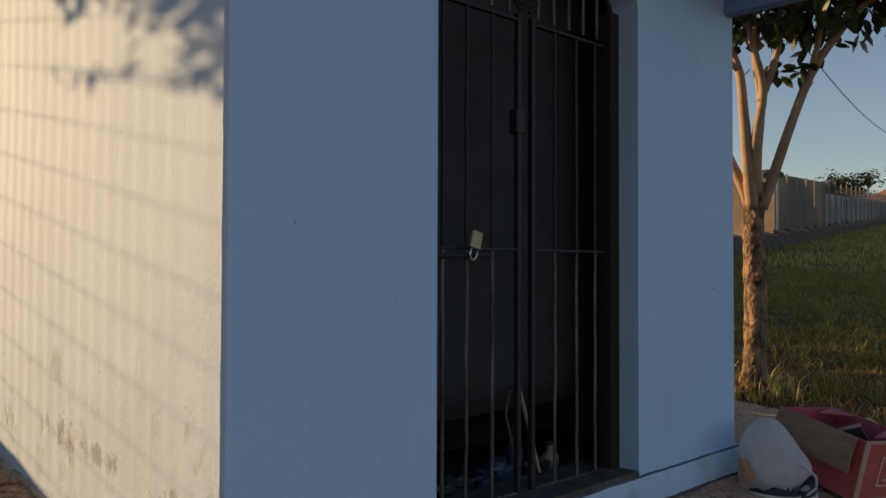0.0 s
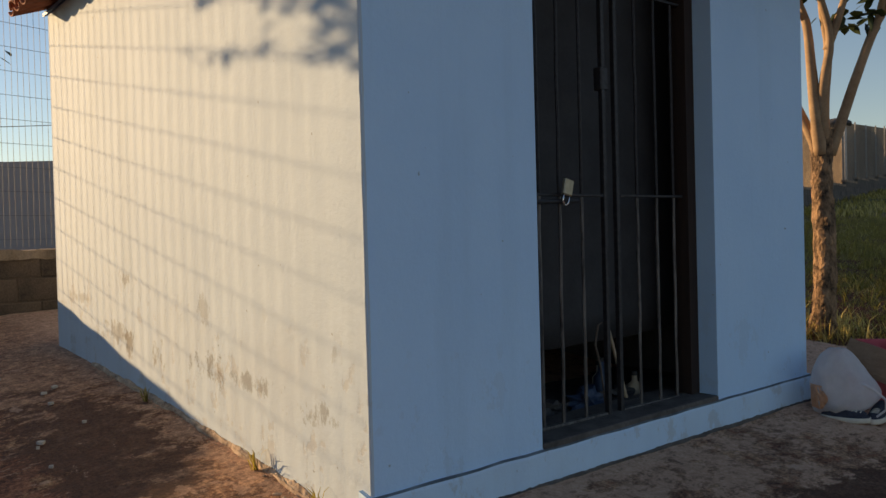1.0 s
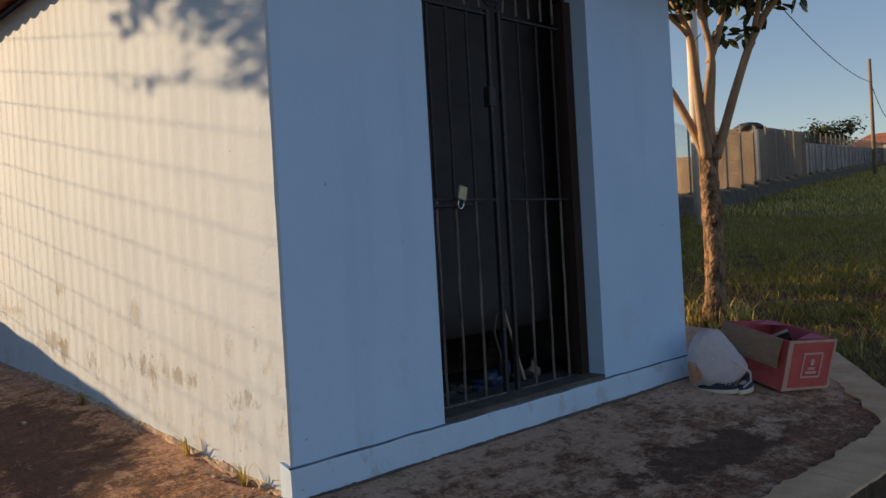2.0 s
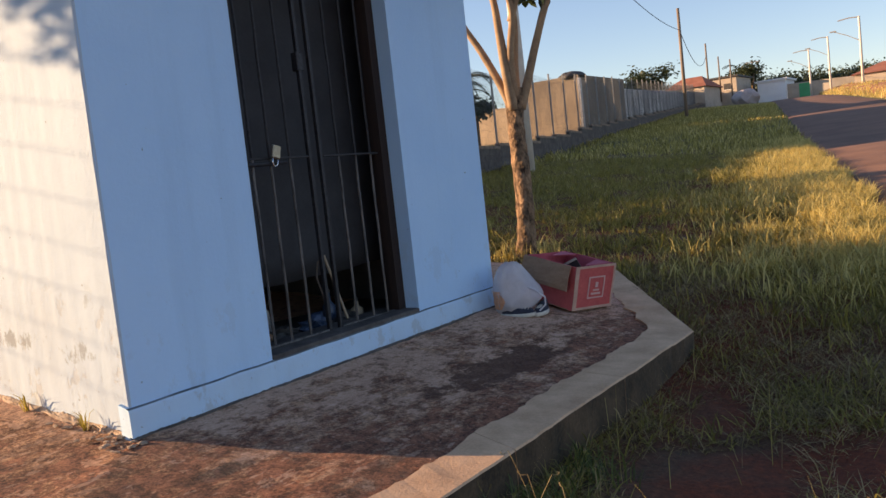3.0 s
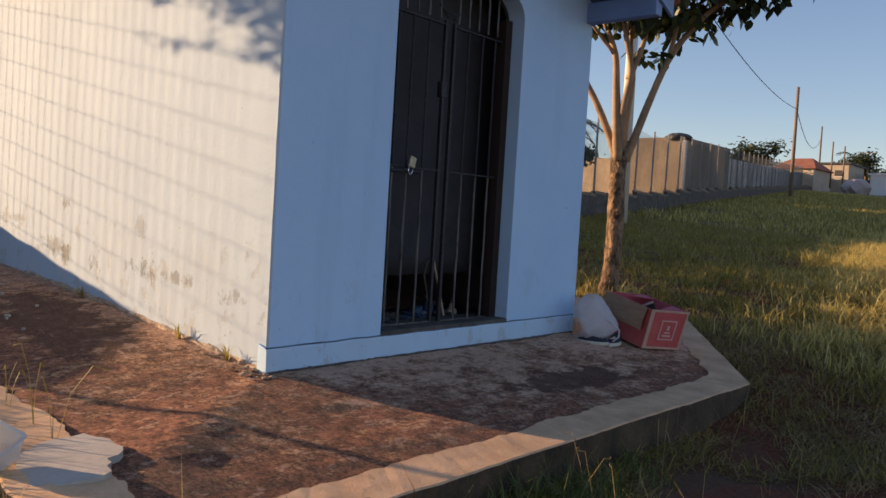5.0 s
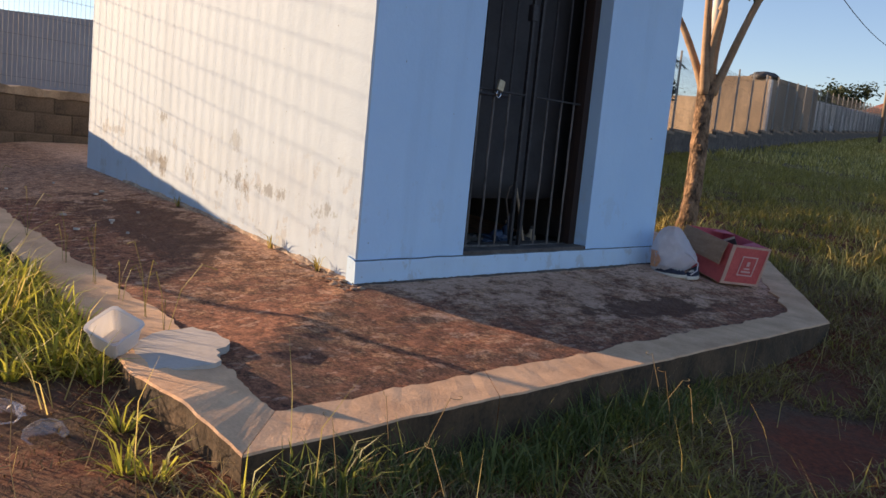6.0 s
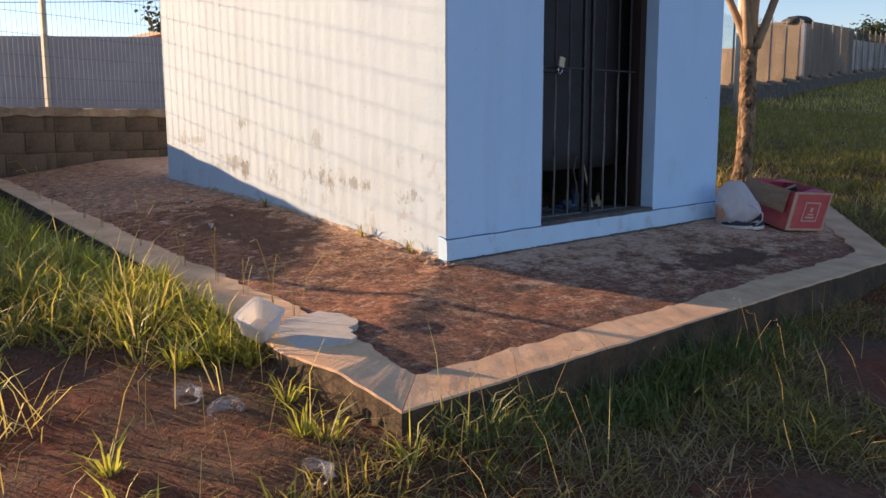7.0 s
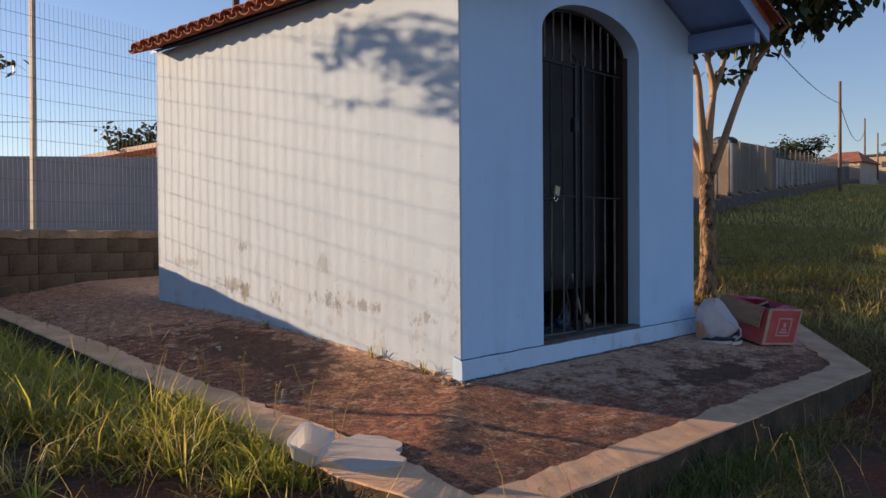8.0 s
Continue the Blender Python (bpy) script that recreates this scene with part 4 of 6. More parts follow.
    limb(0.03, 2, 26, (0.41, -0.06, 0.94), (0.46, -0.1, 1.2), (0.5, -0.14, 1.5), (0.62, -0.2, 1.75))
    crown = [e for e in ends if e[2] > 2.72]
    crown += [(e[0] + 0.2, e[1] + 0.15, e[2] + 0.38) for e in crown if e[2] > 2.85]
    rr = random.Random(14)
    for k in range(170):
        q = Vector((rr.gauss(0, 1), rr.gauss(0, 1), rr.gauss(0, 1))).normalized() * rr.uniform(0.55, 1.0)
        across = 0.35 + 1.35 * q.x
        crown.append(tuple(fork + right * across + away * (1.05 * q.y) + Vector((0, 0, 1.86 + 0.56 * q.z + 0.05 * across))))
    leaf_cloud(crown, 8200, 0.16, 0.14, 40, 5, LEAF, "crown", t, 0.6, 0.3)
    low = [tuple(fork + right * a + Vector((0, 0, h))) for a, h in ((0.28, 1.0), (0.2, 1.02), (0.34, 1.03), (1.0, 1.48), (1.25, 1.55), (1.5, 1.62), (-0.35, 1.25))]
    leaf_cloud(low, 46, 0.15, 0.06, 35, 6, LEAF, "low_leaves", t, 0.7, 0.3)
    return t


street_tree()


def shade_trees():
    """Two trees beyond the fence: leaf shadow of the one falls on the side wall, a branch of the other hangs into view."""
    t = thing("tree", "leafy tree beyond the mesh fence, shading the pale wall", "tree", (-10.2, -8.2, -0.2))
    bm = bmesh.new()
    add_tube(bm, [(-10.2, -8.2, float(ground_z(-10.2, -8.2)) - 0.1), (-10.1, -8.1, 1.3), (-9.9, -7.8, 2.9)], [0.14, 0.11, 0.09], 12)
    part("trunk", bm, BARK, t)
    ends = []
    bm = bmesh.new()
    for k, d in enumerate(((0.2, 0.6, 0.9), (0.2, -0.6, 0.8), (-0.5, 0.25, 0.9), (0.5, -0.1, 0.8))):
        grow(bm, (-9.9, -7.8, 2.8), d, 1.5, 0.05, 0.08, 70 + k, ends, 2, 0.7)
    part("limb", bm, LIMB, t)
    leaf_cloud([e for e in ends], 1500, 0.16, 0.2, 35, 15, LEAF, "crown", t)
    run = Vector((-1.0, -0.45, 0.222)) * 4.95
    tips = [Vector((x, 0, z)) + run for x, z in ((-1.3, 2.1), (-1.16, 2.04), (-0.88, 2.13), (-0.8, 2.02), (-0.61, 2.08), (-0.53, 1.95), (-0.38, 1.9), (-0.25, 1.76), (-0.11, 1.8), (-0.07, 1.7), (-0.15, 2.0), (0.1, 1.8), (0.25, 1.95), (0.4, 1.7), (0.3, 1.55), (-1.02, 2.08), (-0.72, 2.06), (-0.6, 1.92), (-0.42, 1.98), (-0.2, 1.82), (0.0, 1.72), (0.02, 1.95))]
    leaf_cloud(tips, 380, 0.1, 0.058, 25, 18, LEAF, "hanging_leaves", t)
    low = [Vector((x, 0, z)) + run for x, z in ((-1.37, 1.79), (-0.92, 1.68), (-1.05, 1.69), (-0.61, 1.68), (-0.2, 1.55), (-0.08, 1.56), (-0.14, 1.56), (0.08, 1.48), (-0.02, 1.5), (-0.2, 1.53))]
    leaf_cloud(low, 48, 0.085, 0.025, 25, 19, LEAF, "twig_leaves", t)
    bm = bmesh.new()
    for path, r0 in (([(-1.4, 1.79), (-0.92, 1.66), (-0.3, 1.53), (0.5, 1.5), (1.4, 1.7)], 0.003), ([(-1.3, 2.1), (-0.85, 2.05), (-0.3, 1.85), (0.4, 1.7), (1.4, 1.7)], 0.007), ([(-0.9, 2.15), (-0.4, 2.15), (0.3, 1.9), (1.4, 1.7)], 0.012)):
        pts = [Vector((x, 0, z)) + run for x, z in path] + [Vector((-7.6, -5.0, 3.3)), Vector((-9.9, -7.7, 2.9))]
        add_tube(bm, pts, [r0 * (0.5 + 0.5 * k) for k in range(len(pts))], 5)
    part("branch", bm, LIMB, t)

    t = thing("tree", "leafy tree beyond the fence with one branch reaching out", "tree", (-10.2, -1.0, 0.2))
    bm = bmesh.new()
    add_tube(bm, [(-10.2, -1.0, float(ground_z(-10.2, -1.0)) - 0.1), (-10.2, -0.95, 1.6), (-10.1, -0.8, 3.0)], [0.09, 0.075, 0.06], 12)
    part("trunk", bm, BARK, t)
    part("branch", tube([(-10.1, -0.8, 2.95), (-10.0, 0.0, 3.3), (-9.95, 0.5, 3.45), (-9.9, 0.95, 3.42)], [0.03, 0.02, 0.012, 0.006], 6), LIMB, t)
    leaf_cloud([(-9.9, 0.5, 3.42), (-9.9, 0.7, 3.45), (-9.9, 0.85, 3.42), (-9.9, 0.95, 3.36)], 26, 0.19, 0.07, 25, 16, LEAF, "branch_leaves", t)
    leaf_cloud([(-10.1, -0.7, 3.5), (-10.2, -1.1, 3.8), (-10.0, -0.4, 3.9)], 160, 0.17, 0.25, 30, 17, LEAF, "crown", t)


shade_trees()


def hedge():
    """Unseen shrubs added along the fence behind the building, to lay shade over the verge."""
    t = thing("hedge", "unseen row of leafy shrubs added inside the fence to shade the verge", "hedge", (-5.4, 6.2, 0.3))
    rr = random.Random(33)
    tops = []
    for k in range(-2, 15):
        y = 3.42 + 0.44 * k if k >= 0 else 3.2 + 0.42 * k
        x = -5.25 - 0.03 * max(k, 0)
        g = float(ground_z(x, y))
        top = (1.38 if k >= 0 else 1.62) + 0.036 * k + rr.uniform(-0.04, 0.04)
        bm = bmesh.new()
        for j in range(3):
            tip = Vector((x + rr.uniform(-0.15, 0.15), y + rr.uniform(-0.15, 0.15), top - rr.uniform(0.02, 0.2)))
            foot = Vector((x, y, g - 0.08))
            add_tube(bm, [foot, foot.lerp(tip, 0.5) + Vector((rr.uniform(-0.06, 0.06), rr.uniform(-0.06, 0.06), 0)), tip], [0.022, 0.015, 0.006], 6)
        part("stem", bm, LIMB, t)
        z = g + 0.1
        while z < top:
            tops.append((x + rr.uniform(-0.12, 0.12), y + rr.uniform(-0.14, 0.14), z))
            z += 0.1
    leaf_cloud(tops, 10000, 0.12, 0.09, 30, 21, LEAF, "foliage", t, 0.5, 0.3)


hedge()

# ---- beyond the fence and up the road ----
def wall_run(name, label, pts, thick, mat, base_drop, category="wall"):
    """A wall along points (x, y, top), as one solid with thickness."""
    bm = bmesh.new()
    rows = []
    for i, (x, y, z) in enumerate(pts):
        a, b = pts[max(i - 1, 0)], pts[min(i + 1, len(pts) - 1)]
        d = Vector((b[0] - a[0], b[1] - a[1], 0)).normalized()
        n = Vector((-d.y, d.x, 0)) * thick
        rows.append([bm.verts.new(p) for p in ((x, y, z - base_drop), (x, y, z), (x + n.x, y + n.y, z), (x + n.x, y + n.y, z - base_drop))])
    for a, b in zip(rows, rows[1:]):
        for k in range(4):
            bm.faces.new((a[k], a[(k + 1) % 4], b[(k + 1) % 4], b[k]))
    bm.faces.new(rows[0][::-1])
    bm.faces.new(rows[-1])
    return tagged(part(name, bm, mat), label, category, kind="structure")


def back_x(y):
    return fence_x(y) - 6.2


# raised stretch, y 4.75 to 11.5, is unseen and added to shade the verge
wall_run("wall_neighbour", "grey rendered wall beyond the mesh fence", [(back_x(y), y, 2.2 + 0.078 * (y - 1.3) + up) for y, up in ((-30, 0), (-10, 0), (4.7, 0), (4.75, 0.4), (11.5, 0.4), (11.55, 0), (24, 0))], 0.15, N_WALL, 4.5)
wall_run("wall_plots", "long rendered plot wall behind the fence, patchy grey", [(-19.9, 47, 6.2), (-23.4, 58, 6.9), (-26.4, 73, 7.6), (-31.3, 98, 9.0), (-36, 118, 10.2)], 0.15, LIME, 5)


def house(name, label, x0, x1, y0, y1, z0, z1, ridge, wall_mat, roof_mat, wins=(), flat=False, lip=0.3):
    h = thing(name, label, "house", ((x0 + x1) / 2, (y0 + y1) / 2, z0))
    part("wall", boxed(x0, x1, y0, y1, z0 - 1.0, z1), wall_mat, h)
    bm = bmesh.new()
    if flat:
        add_box(bm, x0 - lip, x1 + lip, y0 - lip, y1 + lip, z1, z1 + 0.25)
    else:
        e = 0.4
        ym = (y0 + y1) / 2
        a = [bm.verts.new(p) for p in ((x0 - e, y0 - e, z1), (x1 + e, y0 - e, z1), (x1 + e, y1 + e, z1), (x0 - e, y1 + e, z1), (x0 + 0.25 * (x1 - x0), ym, ridge), (x1 - 0.25 * (x1 - x0), ym, ridge))]
        for f in ((0, 1, 5, 4), (1, 2, 5), (2, 3, 4, 5), (3, 0, 4), (3, 2, 1, 0)):
            bm.faces.new([a[i] for i in f])
    part("roof", bm, roof_mat, h)
    for wx, wz, ww, wh in wins:
        win = part("window", boxed(wx, wx + ww, y0 - 0.05, y0 + 0.02, wz, wz + wh), DARK, h)
        part("window_frame", boxed(wx - 0.06, wx + ww + 0.06, y0 - 0.08, y0 - 0.04, wz - 0.08, wz), WHITE, win)
    return h


house("shed", "flat-roofed beige rendered shed behind the fence", -21.9, -18.3, 43.2, 50, 1.5, 6.1, 6.4, BEIGE_OLD, BEIGE_OLD, [], True, 0.02)
bm = bmesh.new()
bmesh.ops.create_icosphere(bm, subdivisions=4, radius=1.0)
bmesh.ops.transform(bm, matrix=Matrix.Translation((-18.95, 43.75, 6.32)) @ Matrix.Diagonal((0.85, 0.75, 0.3, 1)), verts=bm.verts)
roughen(bm, 0.12, 2.5)
tagged(part("tarpaulin", bm, DARK), "dark tarpaulin heaped on the edge of the shed roof", "tarpaulin")
wall_run("wall_yard", "low beige yard wall beside the shed", [(-38, 47.5, 5.7), (-30, 45.5, 5.5), (-22.0, 43.3, 5.1)], 0.15, BEIGE_OLD, 5)
wall_run("wall_shed", "white painted end wall beside the shed", [(-18.15, 43.1, 6.15), (-19.6, 48.5, 6.35)], 0.15, LIME, 5)
house("house", "low house with an orange clay tile roof", -40.0, -34.2, 118, 126, 8.2, 10.7, 12.5, BEIGE, ROOF_FAR)
house("house", "two-storey unfinished house with a flat roof", -39.0, -32.4, 128, 136, 8.5, 12.2, 13, BEIGE, DARK, [(-38.3, 10.4, 1.4, 0.9), (-36.2, 10.4, 1.2, 0.9), (-34.3, 10.4, 1.2, 0.9)], True)

def long_house():
    """House behind the grey wall, hipped; its ridge runs with the wall. The unseen wing is added to shade the far
    verge.
    """
    h = thing("house", "long low house with a reddish tile roof behind the wall", "house", (-16.5, 13, 1.0))
    part("wall", boxed(-19.3, -14.0, 5.6, 23, -0.5, 3.0), BEIGE, h)
    bm = bmesh.new()
    a = [bm.verts.new(p) for p in ((-19.8, 5.0, 2.75), (-13.5, 5.0, 2.75), (-13.5, 23.6, 2.95), (-19.8, 23.6, 2.95), (-16.6, 9.2, 3.65), (-16.6, 20.5, 4.2))]
    for f in ((0, 1, 4), (1, 2, 5, 4), (2, 3, 5), (3, 0, 4, 5), (3, 2, 1, 0)):
        bm.faces.new([a[i] for i in f])
    part("roof", bm, ROOF_FAR, h)
    part("wing", boxed(-24.0, -20.4, 12, 31, -0.5, 5.6), BEIGE, h)
    bm = bmesh.new()
    a = [bm.verts.new(p) for p in ((-24.5, 11.5, 5.5), (-19.9, 11.5, 5.5), (-19.9, 31.5, 5.5), (-24.5, 31.5, 5.5), (-22.2, 14, 6.6), (-22.2, 29, 6.6))]
    for f in ((0, 1, 4), (1, 2, 5, 4), (2, 3, 5), (3, 0, 4, 5), (3, 2, 1, 0)):
        bm.faces.new([a[i] for i in f])
    part("wing_roof", bm, ROOF_FAR, h)


long_house()
# out-of-view house, added only to shade the verge farther up the road
house("house", "unseen two-storey house added behind the long house to shade the far verge", -31, -25.6, 28, 36, 1.0, 7.0, 8.4, BEIGE, ROOF_FAR)
house("house", "low house with an orange tile roof beside the road", -13.0, -3.0, 106, 114, 5.6, 8.2, 9.6, BEIGE, ROOF_FAR, [(-9.5, 6.6, 1.5, 1.0), (-6.0, 6.6, 1.5, 1.0)])
wall_run("wall_road_end", "sunlit beige plot wall at the top of the road", [(-26.3, 133, 10.2), (-20.4, 133, 10.1), (-14, 134, 9.9)], 0.2, BEIGE, 3.5)
wb = house("shop", "small white painted roadside shop", -30.4, -26.3, 132, 138, 8.3, 10.95, 11, WHITE, WHITE, [], True)
tagged(part("green_gate", boxed(-24.6, -22.9, 132.8, 132.95, 7.6, 10.0, bevel=0.02), GREENP), "bright green sheet metal gate in the beige wall", "gate")
bm = bmesh.new()
r = bmesh.ops.create_icosphere(bm, subdivisions=3, radius=1.0)
bmesh.ops.transform(bm, matrix=Matrix.Translation((-28.6, 118, 8.1)) @ Matrix.Diagonal((1.9, 1.5, 1.2, 1)), verts=r["verts"])
roughen(bm, 0.3, 1.2)
tagged(part("earth_mound", bm, N_WALL), "pale grey mound of rubble beside the road", "mound")


def pole(name, label, base_at, height, r0, r1, mat, arms=()):
    x, y, z = base_at
    p = thing(name, label, "pole", base_at)
    part("shaft", tube([(x, y, z - 0.4), (x, y, z + height)], [r0, r1], 12), mat, p, smooth=True)
    for ax, az, bx, bz, r in arms:
        part("arm", tube([(x + ax, y, z + az), (x + (ax + bx) / 2, y, z + (az + bz) / 2 + 0.1), (x + bx, y, z + bz)], r, 6), GALV, p)
        if abs(bx) > 1.2 and r < 0.05:
            part("lamp_head", boxed(x + bx - 0.35, x + bx + 0.3, y - 0.12, y + 0.12, z + bz - 0.06, z + bz + 0.06, bevel=0.03), GALV, p)
    return p


tagged(pole("utility_pole", "thick pale concrete utility pole behind the tree", (-8.1, 18.0, 0.8), 9.0, 0.19, 0.12, CONC), group="utility poles")
for at, h, r in (((-19.0, 64.0, 3.8), 8.8, 0.15), ((-36.9, 129, 9.0), 9.0, 0.16), ((-34.1, 125.5, 8.9), 6.4, 0.13), ((-30.9, 120, 8.4), 5.6, 0.12)):
    tagged(pole("utility_pole", "weathered wooden utility pole", at, h, r, r * 0.75, TIMBER), group="utility poles")
tagged(pole("utility_pole", "wooden utility pole with two crossarms", (-32.4, 138, 9.0), 6.0, 0.15, 0.12, TIMBER, ((-1.1, 5.8, 1.1, 5.8, 0.07), (-0.9, 5.2, 0.9, 5.2, 0.07))), group="utility poles")
for x, y, z, h in ((-11.0, 98, 5.8, 8.0), (-18.5, 123, 7.1, 8.0), (-22.0, 128, 7.6, 6.7)):
    tagged(pole("street_lamp", "concrete street lamp pole with a lamp arm", (x, y, z), h, 0.16, 0.11, CONC, ((0.1, h - 0.1, -2.1, h - 0.15, 0.06), (0.0, h - 2.6, -2.6, h - 1.2, 0.04))), group="street lamps")


def cable(a, b, sag, r):
    a, b = Vector(a), Vector(b)
    pts = [a.lerp(b, k / 24) - Vector((0, 0, sag * 4 * (k / 24) * (1 - k / 24))) for k in range(25)]
    return part("overhead_cable", tube(pts, r, 5), CABLE)


tagged(cable((-8.1, 18.0, 9.6), (-19.0, 64.0, 10.9), 0.9, 0.022), "black overhead cable strung between poles", "cable", "overhead cables")
tagged(cable((-16, 0.8, 3.15), (-16, 9.0, 4.05), 0.05, 0.008), "thin black service cable strung to the long house", "cable", "overhead cables")
tagged(cable((-19.0, 64.0, 10.9), (-36.9, 129, 16.2), 2.2, 0.03), "black overhead cable strung between poles", "cable", "overhead cables")


def bush(name, label, at, size, count, leaf, seed, trunk_h, cat="tree"):
    t = thing(name, label, cat, at)
    x, y, z = at
    part("trunk", tube([(x, y, z - 0.3), (x + 0.1, y, z + trunk_h)], [0.05 * size + 0.05, 0.03 * size + 0.03], 8), BARK, t)
    rr = random.Random(seed)
    blobs = []
    for k in range(11):
        a, e = rr.uniform(0, 6.28), rr.uniform(-0.3, 1.0)
        blobs.append((x + math.cos(a) * size * rr.uniform(0.2, 1.0), y + math.sin(a) * size * rr.uniform(0.2, 1.0), z + trunk_h + size * 0.55 * e))
    leaf_cloud(blobs, int(count * 2.2), leaf * 0.8, size * 0.25, 20, seed, LEAF_FAR, "crown", t, 0.7, 0.3)


for k, (x, y, z, size, th, n) in enumerate(((-39.5, 109, 8.4, 3.2, 2.6, 1300), (-41.5, 112, 8.6, 2.2, 2.0, 700), (-33.2, 140, 9.6, 3.0, 3.0, 900), (-31, 150, 9, 3.5, 1.6, 900), (-27, 158, 9, 4, 1.8, 900), (-22, 160, 9, 4, 1.5, 900), (-17, 156, 9, 3.2, 1.8, 800), (-12, 150, 9, 3.2, 1.8, 800), (-46, 130, 9, 4, 1.5, 800), (-52, 120, 9.5, 3.5, 1.2, 700), (-29, 145, 9, 3.6, 0.8, 900), (-24.5, 150, 9, 3.6, 0.9, 900), (-19.5, 147, 9, 3.4, 0.7, 900), (-14.5, 143, 8.6, 3.0, 0.8, 800), (-36.5, 150, 9.5, 3.6, 0.8, 800), (-8, 140, 8.4, 3.2, 0.8, 800), (-17.0, 6.2, 1.5, 0.6, 1.7, 200), (-22.2, 37.8, 2.2, 1.2, 2.6, 420))):
    bush("tree", "distant leafy green tree on the skyline", (x, y, z), size, n, 0.12 + 0.2 * size if size < 2 else 0.3 + 0.1 * size, 90 + k, th)


def palm(at, h, seed, size):
    x, y, z = at
    t = thing("palm_tree", "palm with long feathery fronds over the walls", "palm tree", at)
    part("trunk", tube([(x, y, z - 0.3), (x + 0.1, y, z + h)], [0.16, 0.12], 10), TIMBER, t)
    rr = random.Random(seed)
    for k in range(13):
        a, up = 6.283 * k / 13 + rr.uniform(-0.2, 0.2), rr.uniform(0.1, 1.2)
        d = Vector((math.cos(a), math.sin(a), 0))
        spine = [Vector((x, y, z + h)) + d * size * s + Vector((0, 0, size * (up * s - 0.95 * s * s))) for s in np.linspace(0, 1, 9)]
        bm = bmesh.new()
        add_tube(bm, spine, [0.02] * 9, 4)
        for i in range(1, 9):
            for sg in (-1, 1):
                side = d.cross(Vector((0, 0, 1))) * sg
                for off in (0.0, 0.5):
                    p = spine[i - 1].lerp(spine[i], off)
                    tip = p + side * size * 0.3 + d * size * 0.16 - Vector((0, 0, size * 0.1))
                    bm.faces.new([bm.verts.new(q) for q in (p, p + d * size * 0.05, tip)])
        part("frond", bm, LEAF_FAR, t)


palm((-17.8, 30.2, 1.8), 3.6, 3, 1.5)
palm((-18.9, 31.5, 1.8), 3.1, 8, 1.3)
palm((-35.6, 142, 9.2), 5.4, 4, 2.6)

# bank of red earth across the road
bm = bmesh.new()
rows = []
for y in np.arange(30, 132, 1.5):
    row = []
    for k, (w, hgt) in enumerate(((6.3, 0.0), (7.2, 0.35), (8.3, 0.75), (10.5, 0.9), (15, 0.4))):
        x = road_x(y) + w + 0.4 * noise.noise((y * 0.3, k, 2))
        row.append(bm.verts.new((x, y, float(ground_z(road_x(y) + 3, y)) + hgt + 0.25 * noise.noise((y * 0.25, k * 1.3, 7)) * (k > 0) - 0.1 * (k == 0))))
    rows.append(row)
for a, b in zip(rows, rows[1:]):
    for k in range(4):
        bm.faces.new((a[k], a[k + 1], b[k + 1], b[k]))
EARTH = simple("bare red earth", (0.20, 0.075, 0.035), (0.34, 0.15, 0.075), 1.2, 0.97, bump_s=0.6, bump_d=0.08, fine=9)
tagged(part("earth_bank", bm, EARTH, smooth=True), "bank of bare red earth beside the road", "bank", kind="structure")

